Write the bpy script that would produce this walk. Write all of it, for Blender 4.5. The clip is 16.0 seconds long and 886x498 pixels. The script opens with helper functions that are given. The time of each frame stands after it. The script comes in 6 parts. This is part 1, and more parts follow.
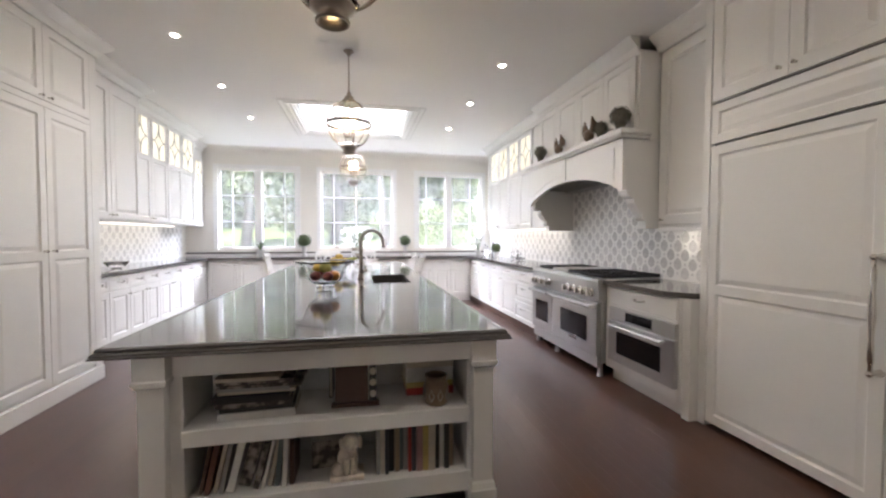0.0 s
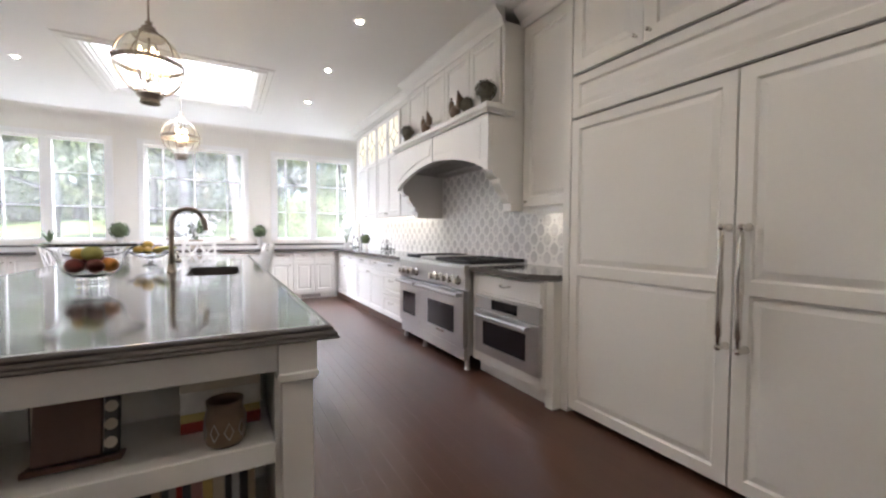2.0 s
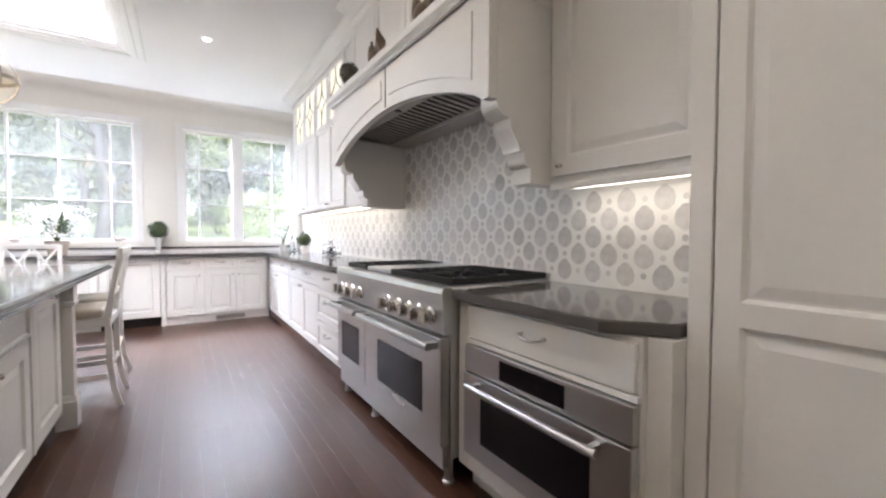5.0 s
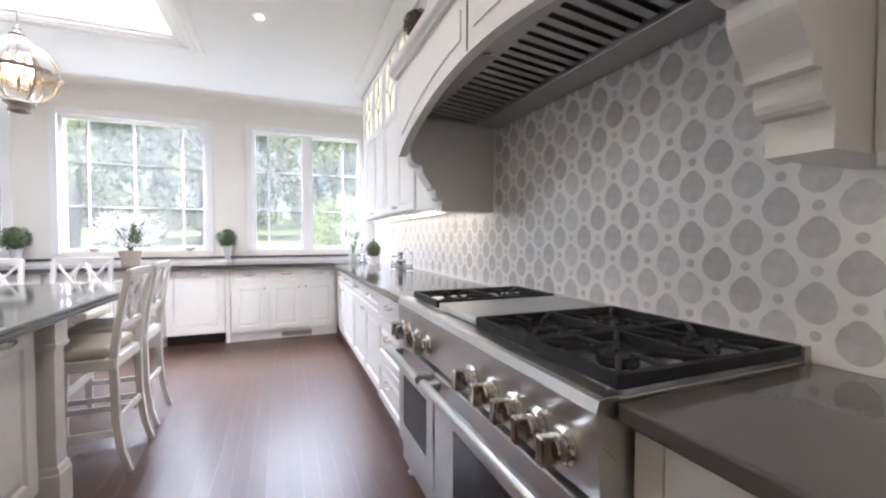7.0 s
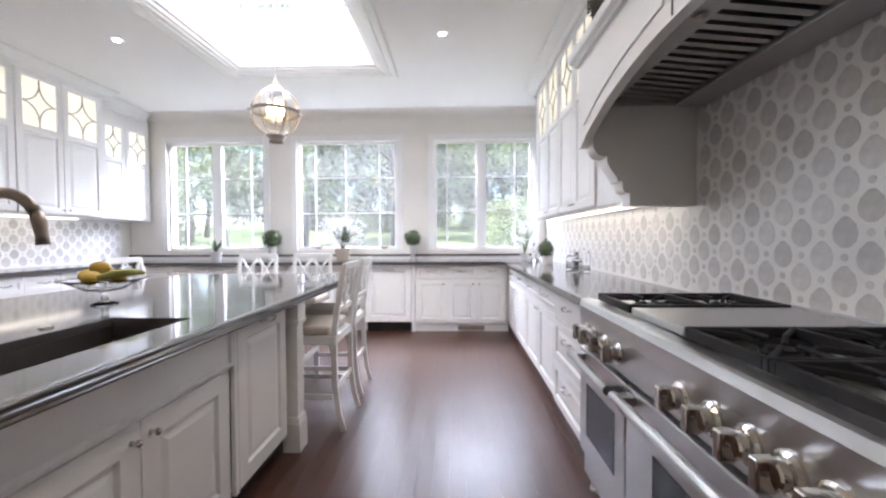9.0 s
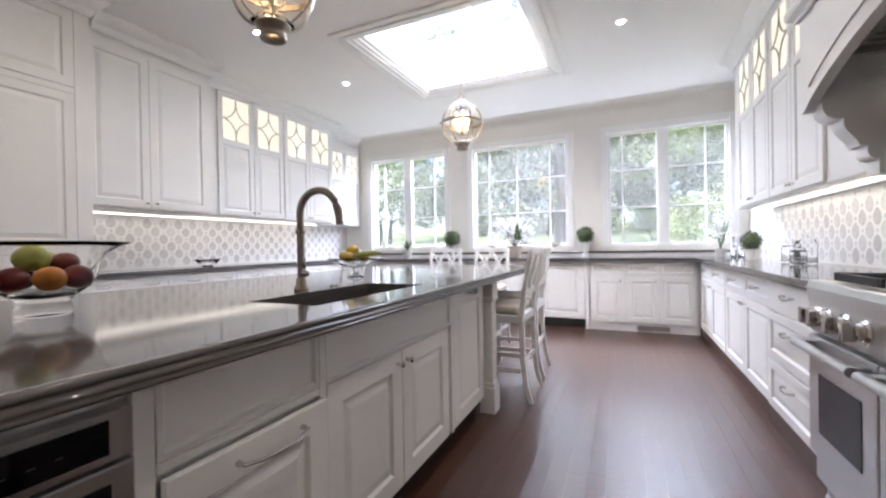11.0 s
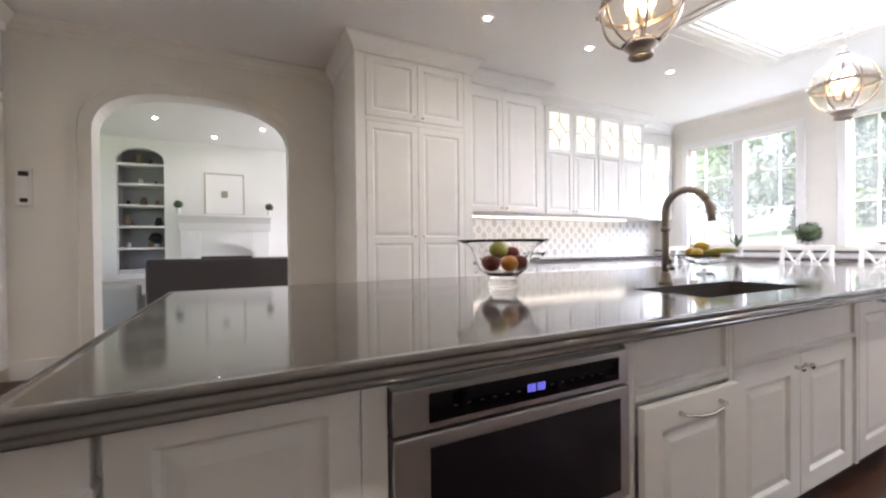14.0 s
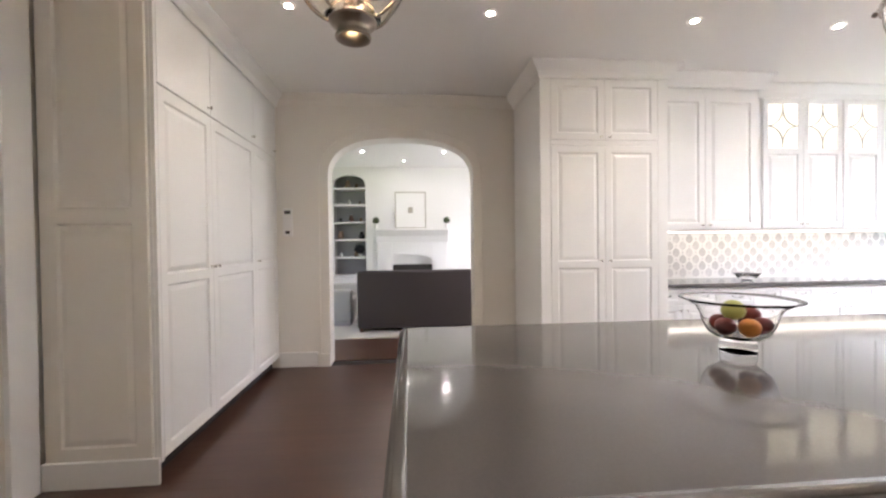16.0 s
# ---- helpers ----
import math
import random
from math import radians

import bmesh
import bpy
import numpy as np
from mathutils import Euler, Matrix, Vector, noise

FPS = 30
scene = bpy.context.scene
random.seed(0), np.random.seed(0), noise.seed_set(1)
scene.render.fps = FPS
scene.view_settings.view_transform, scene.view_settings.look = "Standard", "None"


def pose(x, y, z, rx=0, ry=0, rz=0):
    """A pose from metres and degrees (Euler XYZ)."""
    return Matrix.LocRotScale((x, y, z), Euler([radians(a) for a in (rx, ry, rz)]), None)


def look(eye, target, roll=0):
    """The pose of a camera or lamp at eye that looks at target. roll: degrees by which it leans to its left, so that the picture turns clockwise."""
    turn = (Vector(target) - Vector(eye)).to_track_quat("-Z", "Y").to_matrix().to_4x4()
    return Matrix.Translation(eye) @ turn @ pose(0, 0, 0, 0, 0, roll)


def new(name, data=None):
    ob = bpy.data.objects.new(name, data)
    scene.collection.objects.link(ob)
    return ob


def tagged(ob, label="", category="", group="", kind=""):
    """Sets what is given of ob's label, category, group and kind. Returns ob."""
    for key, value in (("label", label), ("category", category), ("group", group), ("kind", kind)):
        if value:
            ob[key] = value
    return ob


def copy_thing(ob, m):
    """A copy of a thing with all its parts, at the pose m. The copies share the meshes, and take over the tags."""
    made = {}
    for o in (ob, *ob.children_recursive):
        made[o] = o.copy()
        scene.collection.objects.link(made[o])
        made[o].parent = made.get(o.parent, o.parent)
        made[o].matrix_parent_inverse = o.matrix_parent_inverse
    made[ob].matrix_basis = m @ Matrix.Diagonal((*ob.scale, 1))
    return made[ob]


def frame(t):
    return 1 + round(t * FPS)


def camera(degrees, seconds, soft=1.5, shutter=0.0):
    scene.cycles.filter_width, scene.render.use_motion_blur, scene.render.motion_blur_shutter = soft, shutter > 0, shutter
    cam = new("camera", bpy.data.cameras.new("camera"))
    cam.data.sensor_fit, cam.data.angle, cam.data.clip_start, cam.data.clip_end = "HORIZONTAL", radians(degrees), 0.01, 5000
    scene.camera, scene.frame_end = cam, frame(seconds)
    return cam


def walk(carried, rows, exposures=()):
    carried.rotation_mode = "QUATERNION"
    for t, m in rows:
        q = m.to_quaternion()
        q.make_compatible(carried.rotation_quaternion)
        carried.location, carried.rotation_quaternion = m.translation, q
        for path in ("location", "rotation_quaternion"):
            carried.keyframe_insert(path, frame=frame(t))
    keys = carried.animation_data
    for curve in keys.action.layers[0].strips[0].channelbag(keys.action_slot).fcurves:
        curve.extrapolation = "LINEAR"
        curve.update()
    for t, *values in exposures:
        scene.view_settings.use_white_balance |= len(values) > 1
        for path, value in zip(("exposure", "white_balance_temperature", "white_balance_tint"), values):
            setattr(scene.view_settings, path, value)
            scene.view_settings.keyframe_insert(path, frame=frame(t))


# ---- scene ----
cam = camera(95.7, 16.0, soft=2.3)
PATH = [
    (0, (0.915, 1.914, 1.329), (1.321, 3.871, 1.264), 0.1),
    (0.5, (0.951, 1.958, 1.291), (1.514, 3.876, 1.225), 0.2),
    (1, (1.045, 2.036, 1.27), (1.76, 3.903, 1.2), 0.1),
    (1.5, (1.163, 2.15, 1.232), (2.006, 3.962, 1.16), 0.1),
    (2, (1.263, 2.334, 1.199), (2.225, 4.086, 1.124), 0.3),
    (2.5, (1.383, 2.518, 1.179), (2.431, 4.22, 1.105), 0.2),
    (3, (1.542, 2.73, 1.169), (2.64, 4.4, 1.089), 0.2),
    (3.5, (1.67, 2.96, 1.172), (2.794, 4.613, 1.089), 0.1),
    (3.7, (1.717, 3.057, 1.165), (2.854, 4.701, 1.083), 0.2),
    (5.8, (2.347, 4.188, 1.164), (3.362, 5.911, 1.105), 0.1),
    (6, (2.394, 4.278, 1.186), (3.379, 6.017, 1.125), 0.1),
    (6.5, (2.471, 4.502, 1.216), (3.352, 6.296, 1.153), 0.1),
    (7, (2.522, 4.665, 1.243), (3.264, 6.522, 1.184), -0.0),
    (7.5, (2.547, 4.766, 1.25), (3.109, 6.684, 1.194), -0.2),
    (8, (2.541, 4.796, 1.245), (2.896, 6.763, 1.183), -0.2),
    (8.5, (2.507, 4.767, 1.237), (2.655, 6.761, 1.178), -0.3),
    (9, (2.47, 4.716, 1.23), (2.409, 6.715, 1.175), -0.3),
    (11.3, (2.351, 4.405, 1.095), (1.412, 6.171, 1.08), -0.9),
    (11.5, (2.35, 4.372, 1.093), (1.332, 6.093, 1.071), -0.8),
    (12, (2.327, 4.293, 1.062), (1.126, 5.892, 1.044), -0.7),
    (12.5, (2.303, 4.208, 1.046), (0.928, 5.66, 1.028), -0.6),
    (13, (2.276, 4.11, 1.038), (0.745, 5.397, 1.022), -0.5),
    (13.5, (2.271, 4.029, 1.054), (0.602, 5.131, 1.041), -0.6),
    (14, (2.275, 3.946, 1.113), (0.492, 4.852, 1.095), -0.6),
    (14.5, (2.271, 3.862, 1.19), (0.408, 4.592, 1.164), -0.6),
    (15, (2.263, 3.789, 1.274), (0.342, 4.344, 1.241), -0.5),
    (15.5, (2.263, 3.71, 1.349), (0.299, 4.082, 1.312), -0.6),
    (16, (2.276, 3.676, 1.392), (0.284, 3.846, 1.363), -0.7),
]
EXPOSURES = [(0.0, 3.28, 6030, 14), (3.5, 3.32, 6030, 14), (7.0, 3.16, 5880, 14), (9.0, 3.02, 5830, 15), (12.0, 3.02, 5850, 15), (13.5, 3.36, 5960, 15), (14.5, 3.52, 6030, 16), (16.0, 3.76, 6080, 16)]
P_WIN, P_SKY, P_UND, E_PANE = 60.0, 9.0, 0.50, 0.075
P_DOWN = 3.3
E_DOWN, E_LIV = 30.0, 60.0
P_LIV = 5.5
ZSKY = 3.70
walk(cam, [(t, look(eye, target, roll)) for t, eye, target, roll in PATH], EXPOSURES)

# ---------------------------------------------------------------- world and large lights
world = bpy.data.worlds.new("sky")
scene.world = world
world.use_nodes = True
wn = world.node_tree
sky = wn.nodes.new("ShaderNodeTexSky")
sky.sky_type, sky.sun_disc = "NISHITA", False
sky.sun_elevation, sky.sun_rotation = radians(58), radians(211)
sky.dust_density, sky.air_density = 3.0, 1.0
wn.nodes["Background"].inputs["Strength"].default_value = 0.09
wn.links.new(sky.outputs[0], wn.nodes["Background"].inputs[0])


def lamp(name, kind, m, power, colour, **extra):
    data = bpy.data.lights.new(name, kind)
    data.energy, data.color = power, colour
    for key, value in extra.items():
        if key == "size":
            data.shape, data.size, data.size_y = "RECTANGLE", value[0], value[1]
        elif key == "angle":
            data.angle = radians(value)
        elif key == "radius":
            data.shadow_soft_size = value
        elif key == "cone":
            data.spot_size, data.spot_blend = radians(value), 0.9
        elif key == "spread":
            data.spread = radians(value)
    ob = new(name, data)
    ob.matrix_world = m
    return ob


DAY = (0.90, 0.925, 1.0)
lamp("sun", "SUN", look((-6, -10, 18.7), (0, 0, 0)), 2.5, (1.0, 0.95, 0.86), angle=3)
# skylight glow at its glazing, and the open sky above the windows outside
lamp("skylight_daylight", "AREA", look((0.845, 8.4, ZSKY), (0.845, 8.4, 0)), P_SKY, DAY, size=(1.65, 1.62))
for wx in (-1.1, 0.87, 2.88):
    lamp("window_daylight", "AREA", look((wx, 12.3, 4.0), (wx, 9.6, 0.9)), P_WIN, DAY, size=(1.6, 1.4))

# added fill lamp that brightens the living room from an unseen wall
lamp("living_fill_light", "AREA", look((-4.5, 6.99, 1.5), (-4.5, 3.0, 1.3)), P_LIV, (1.0, 0.91, 0.96), size=(2.1, 1.7))

# ---------------------------------------------------------------- materials


def material(name, colour, rough=0.5, metal=0.0, grain=0.0, scale=20.0, stain=0.0, stain_scale=1.5, bump=0.0, stretch=(1, 1, 1),
             transmission=0.0, emit=0.0, emit_colour=None, per_object=0.0, island=0.0, coat=0.0, rough_var=0.0, spec=0.5):
    mat = bpy.data.materials.new(name)
    mat.use_nodes = True
    nt = mat.node_tree
    b = nt.nodes["Principled BSDF"]
    b.inputs["Base Color"].default_value = (*colour, 1)
    b.inputs["Roughness"].default_value, b.inputs["Metallic"].default_value = rough, metal
    b.inputs["Transmission Weight"].default_value = transmission
    b.inputs["Coat Weight"].default_value = coat
    b.inputs["Specular IOR Level"].default_value = spec
    if emit:
        b.inputs["Emission Strength"].default_value = emit
        b.inputs["Emission Color"].default_value = (*(emit_colour or colour), 1)
    if not (grain or stain or bump or per_object or island or rough_var):
        return mat
    tc = nt.nodes.new("ShaderNodeTexCoord")
    mp = nt.nodes.new("ShaderNodeMapping")
    mp.inputs["Scale"].default_value = stretch
    nt.links.new(tc.outputs["Object"], mp.inputs[0])

    def noise_node(s, detail):
        n = nt.nodes.new("ShaderNodeTexNoise")
        n.inputs["Scale"].default_value, n.inputs["Detail"].default_value = s, detail
        nt.links.new(mp.outputs[0], n.inputs["Vector"])
        return n

    fine, broad = noise_node(scale, 5), noise_node(stain_scale, 3)

    def maths(op, a, bb):
        n = nt.nodes.new("ShaderNodeMath")
        n.operation = op
        for i, v in enumerate((a, bb)):
            if isinstance(v, (int, float)):
                n.inputs[i].default_value = v
            else:
                nt.links.new(v, n.inputs[i])
        return n.outputs[0]

    f = maths("MULTIPLY", maths("SUBTRACT", fine.outputs[0], 0.5), 2 * grain)
    s = maths("MULTIPLY", maths("SUBTRACT", broad.outputs[0], 0.5), 2 * stain)
    value = maths("ADD", maths("ADD", f, s), 1.0)
    if per_object:
        oi = nt.nodes.new("ShaderNodeObjectInfo")
        value = maths("MULTIPLY", value, maths("ADD", maths("MULTIPLY", oi.outputs["Random"], 2 * per_object), 1 - per_object))
    if island:
        ge = nt.nodes.new("ShaderNodeNewGeometry")
        value = maths("MULTIPLY", value, maths("ADD", maths("MULTIPLY", ge.outputs["Random Per Island"], 2 * island), 1 - island))
    mul = nt.nodes.new("ShaderNodeVectorMath")
    mul.operation = "SCALE"
    mul.inputs[0].default_value = colour
    nt.links.new(value, mul.inputs["Scale"])
    nt.links.new(mul.outputs[0], b.inputs["Base Color"])
    if rough_var:
        nt.links.new(maths("ADD", maths("MULTIPLY", broad.outputs[0], 2 * rough_var), rough - rough_var), b.inputs["Roughness"])
    if bump:
        bn = nt.nodes.new("ShaderNodeBump")
        bn.inputs["Strength"].default_value, bn.inputs["Distance"].default_value = bump, 0.004
        nt.links.new(fine.outputs[0], bn.inputs["Height"])
        nt.links.new(bn.outputs[0], b.inputs["Normal"])
    return mat


M_CAB = material("cabinet_paint", (0.83, 0.82, 0.80), 0.38, grain=0.02, scale=60, stain=0.02, bump=0.03)
M_WALL = material("wall_paint", (0.78, 0.75, 0.69), 0.62, grain=0.02, scale=90, stain=0.025, bump=0.05)
M_TRIM = material("trim_paint", (0.82, 0.81, 0.79), 0.4, grain=0.015, scale=50, stain=0.015)
M_CEIL = material("ceiling_paint", (0.86, 0.85, 0.83), 0.75, grain=0.015, scale=80, stain=0.02, bump=0.04)
M_FLOOR = material("dark_oak", (0.074, 0.033, 0.021), 0.29, grain=0.13, scale=14, stain=0.14, stain_scale=1.0,
                   stretch=(6, 0.5, 1), per_object=0.07, spec=0.6)
M_FLOOR2 = material("dark_oak_far", (0.074, 0.033, 0.021), 0.29, grain=0.13, scale=14, stain=0.14, stretch=(6, 0.5, 1), island=0.07, spec=0.6)
M_GAP = material("joint_shadow", (0.015, 0.010, 0.008), 0.8, grain=0.1)
M_STONE = material("grey_stone", (0.105, 0.097, 0.093), 0.085, grain=0.10, scale=160, stain=0.10, stain_scale=3, rough_var=0.02, spec=0.6)
M_TILEW = material("white_marble_tile", (0.82, 0.81, 0.79), 0.30, grain=0.07, scale=14, stain=0.05, bump=0.04)
M_TILEG = material("grey_marble_tile", (0.60, 0.585, 0.58), 0.34, grain=0.26, scale=30, stain=0.14, stain_scale=6, per_object=0.12, island=0.12, bump=0.04)
M_STEEL = material("brushed_steel", (0.56, 0.555, 0.55), 0.34, 1.0, grain=0.03, scale=40, stain=0.03, stretch=(1, 1, 12), rough_var=0.03)
M_CHROME = material("polished_nickel", (0.72, 0.69, 0.65), 0.10, 1.0, grain=0.05, scale=20)
M_NICKEL = material("aged_nickel", (0.36, 0.31, 0.26), 0.28, 1.0, grain=0.2, scale=25, stain=0.15)
M_IRON = material("cast_iron", (0.018, 0.018, 0.020), 0.55, 0.0, grain=0.25, scale=120, bump=0.2, spec=0.25)
M_BLACKG = material("black_glass", (0.008, 0.007, 0.010), 0.05, grain=0.05, spec=0.3)
M_KICK = material("dark_oak_kick", (0.085, 0.042, 0.028), 0.45, grain=0.2, scale=14, stretch=(1, 6, 1), stain=0.1)
# near-black for dark parts, and for painted shade in hood slots and fridge gaps
M_DARK = material("dark_parts_and_shade", (0.02, 0.016, 0.014), 0.6, grain=0.1)
M_BAFFLE = material("hood_steel", (0.42, 0.41, 0.40), 0.34, 1.0, grain=0.1, scale=30)
M_THIN = material("thin_jar_glass", (1, 1, 1), 0.0, transmission=1.0)
M_THIN.node_tree.nodes["Principled BSDF"].inputs["IOR"].default_value = 1.09
M_HEDGE = material("hedge_leaves", (0.12, 0.155, 0.045), 0.6, grain=0.2, scale=3, island=0.4)
M_BOWL = material("bowl_glass", (1, 1, 1), 0.0, transmission=1.0)
M_BOWL.node_tree.nodes["Principled BSDF"].inputs["IOR"].default_value = 1.13
M_GLASS = material("clear_glass", (1, 1, 1), 0.0, transmission=1.0)
# transmission below 1 puts a pale veil of glare into the window panes
M_WINDOW = material("glare_veiled_glass", (0.95, 0.95, 0.93), 0.0, transmission=0.89)
M_AMBER = material("seeded_glass", (1.0, 0.985, 0.95), 0.02, transmission=1.0)
M_AMBER.node_tree.nodes["Principled BSDF"].inputs["IOR"].default_value = 1.25
# cabinet pane glass: its emission stands in for unbuilt lamps behind it
M_GLOWPANE = material("glowing_pane_glass", (0.9, 0.85, 0.70), 0.35, grain=0.06, scale=40, emit=E_PANE, emit_colour=(1.0, 0.90, 0.66))
M_LEAD = material("lead_came", (0.42, 0.39, 0.33), 0.45, 0.7, grain=0.1)
M_STRIP = material("lit_strip", (1, 0.95, 0.85), 0.4, emit=0.38, emit_colour=(1.0, 0.90, 0.74))
M_BULB = material("lit_bulb", (1, 0.9, 0.7), 0.4, emit=3.2, emit_colour=(1.0, 0.74, 0.40))
M_DOWN = material("lit_downlight", (1, 0.97, 0.9), 0.4, emit=E_DOWN, emit_colour=(1.0, 0.86, 0.68))
M_DOWN2 = material("lit_downlight_living", (1, 0.97, 0.9), 0.4, emit=E_LIV, emit_colour=(1.0, 0.93, 0.84))
M_LINEN = material("cream_linen", (0.62, 0.56, 0.47), 0.85, grain=0.12, scale=140, stain=0.05, bump=0.3)
M_SOFA = material("brown_sofa_cloth", (0.060, 0.048, 0.046), 0.85, grain=0.2, scale=120, stain=0.08, bump=0.3)
M_SOFA2 = material("grey_sofa_cloth", (0.42, 0.40, 0.37), 0.85, grain=0.1, scale=120, bump=0.3)
M_RUG = material("cream_rug", (0.62, 0.58, 0.52), 0.95, grain=0.15, scale=80, bump=0.5)
M_BOX = material("boxwood", (0.055, 0.075, 0.030), 0.7, grain=0.5, scale=60, island=0.5)
M_MOSS = material("dried_moss", (0.115, 0.105, 0.080), 0.85, grain=0.4, scale=60, island=0.4)
M_POT = material("grey_pot", (0.55, 0.54, 0.52), 0.5, grain=0.08, scale=30)
M_LEAF = material("leaf_green", (0.075, 0.115, 0.040), 0.45, grain=0.3, scale=20, island=0.4)
M_CERAM = material("brown_ceramic", (0.16, 0.105, 0.065), 0.35, grain=0.4, scale=25, stain=0.3)
M_WHITEP = material("white_petal", (0.80, 0.79, 0.78), 0.5, grain=0.05)
M_LEMON = material("lemon_skin", (0.62, 0.42, 0.06), 0.45, grain=0.12, scale=60, bump=0.2)
M_APPLE = material("apple_skin", (0.17, 0.032, 0.026), 0.3, grain=0.35, scale=14)
M_ORANGE = material("orange_skin", (0.62, 0.24, 0.04), 0.45, grain=0.1, scale=80, bump=0.2)
M_PEAR = material("pear_skin", (0.40, 0.40, 0.10), 0.45, grain=0.2, scale=40)
M_BROWN = material("brown_wood", (0.11, 0.055, 0.035), 0.5, grain=0.3, scale=14, stretch=(1, 6, 1))
M_GRASS = material("lawn", (0.105, 0.150, 0.045), 0.9, grain=0.35, scale=6, stain=0.3, stain_scale=0.3)
M_BARK = material("bark", (0.052, 0.046, 0.043), 0.9, grain=0.4, scale=12, bump=0.6)
M_TREE = material("tree_leaves", (0.12, 0.165, 0.050), 0.6, grain=0.2, scale=3, island=0.35)
M_CONIF = material("conifer_needles", (0.095, 0.120, 0.060), 0.7, grain=0.2, scale=3, island=0.35)
M_SHELFB = material("grey_shelf_back", (0.34, 0.34, 0.35), 0.6, grain=0.05)
M_PLASTIC = material("white_plastic", (0.7, 0.69, 0.67), 0.4, grain=0.02)
M_MARK = material("faint_key_print", (0.09, 0.09, 0.10), 0.5, grain=0.05)
M_DISP = material("blue_display", (0.05, 0.05, 0.4), 0.3, emit=0.10, emit_colour=(0.26, 0.24, 1.0))
M_STEELD = material("sink_steel", (0.10, 0.09, 0.083), 0.55, 0.6, grain=0.1, scale=40)

# ---------------------------------------------------------------- helpers


def part(name, bm, mat, parent=None, label="", smooth=False):
    me = bpy.data.meshes.new(name)
    bmesh.ops.recalc_face_normals(bm, faces=bm.faces)
    bm.to_mesh(me)
    bm.free()
    me.materials.append(mat)
    if smooth:
        for p in me.polygons:
            p.use_smooth = True
    ob = new(name, me)
    ob.parent = parent
    if label:
        ob["label"] = label
    return ob


def thing(name, label, category, m=None, group="", kind=""):
    ob = tagged(new(name), label, category, group, kind)
    if m is not None:
        ob.matrix_world = m
    return ob


def box(bm, x0, x1, y0, y1, z0, z1, bevel=0.0):
    x0, x1, y0, y1, z0, z1 = min(x0, x1), max(x0, x1), min(y0, y1), max(y0, y1), min(z0, z1), max(z0, z1)
    v = [bm.verts.new((x, y, z)) for x in (x0, x1) for y in (y0, y1) for z in (z0, z1)]
    fs = [bm.faces.new([v[i] for i in q]) for q in ((0, 1, 3, 2), (4, 6, 7, 5), (0, 4, 5, 1), (2, 3, 7, 6), (0, 2, 6, 4), (1, 5, 7, 3))]
    if bevel:
        bmesh.ops.bevel(bm, geom=list({e for f in fs for e in f.edges}), offset=bevel, segments=2, profile=0.5, affect="EDGES")
    return bm


def B(*a, bevel=0.0):
    return box(bmesh.new(), *a, bevel=bevel)


def lathe(bm, profile, segs=24, c=(0, 0, 0), closed=False):
    rings = []
    for r, z in profile:
        rings.append([bm.verts.new((c[0] + r * math.cos(a), c[1] + r * math.sin(a), c[2] + z))
                      for a in (2 * math.pi * i / segs for i in range(segs))])
    for p, q in zip(rings, rings[1:] + (rings[:1] if closed else [])):
        for i in range(segs):
            bm.faces.new((p[i], p[(i + 1) % segs], q[(i + 1) % segs], q[i]))
    for ring in () if closed else (rings[0], rings[-1]):
        if (ring[0].co - ring[segs // 2].co).length > 1e-4:
            bm.faces.new(ring)
    return bm


def L(profile, segs=24, c=(0, 0, 0), **k):
    return lathe(bmesh.new(), profile, segs, c, **k)


def tube(bm, pts, radii, segs=10):
    pts = [Vector(p) for p in pts]
    if isinstance(radii, (int, float)):
        radii = [radii] * len(pts)
    rings, side = [], None
    for i, p in enumerate(pts):
        way = (pts[min(i + 1, len(pts) - 1)] - pts[max(i - 1, 0)]).normalized()
        if side is None:
            side = way.orthogonal().normalized()
        side = (side - way * side.dot(way)).normalized()
        up = way.cross(side)
        rings.append([bm.verts.new(p + radii[i] * (math.cos(a) * side + math.sin(a) * up)) for a in (2 * math.pi * k / segs for k in range(segs))])
    for p, q in zip(rings, rings[1:]):
        for i in range(segs):
            bm.faces.new((p[i], p[(i + 1) % segs], q[(i + 1) % segs], q[i]))
    bm.faces.new(rings[0])
    bm.faces.new(rings[-1])
    return bm


def T(pts, radii, segs=10):
    return tube(bmesh.new(), pts, radii, segs)


def prism(bm, outline, axis, lo, hi):
    """An outline of (u, v) drawn out along an axis: x takes (y, z), y takes (x, z), z takes (x, y)."""
    def at(u, v, w):
        return {"x": (w, u, v), "y": (u, w, v), "z": (u, v, w)}[axis]
    a, b = [bm.verts.new(at(u, v, lo)) for u, v in outline], [bm.verts.new(at(u, v, hi)) for u, v in outline]
    n = len(outline)
    for i in range(n):
        bm.faces.new((a[i], a[(i + 1) % n], b[(i + 1) % n], b[i]))
    bm.faces.new(a)
    bm.faces.new(b)
    return bm


def P(outline, axis, lo, hi):
    return prism(bmesh.new(), outline, axis, lo, hi)


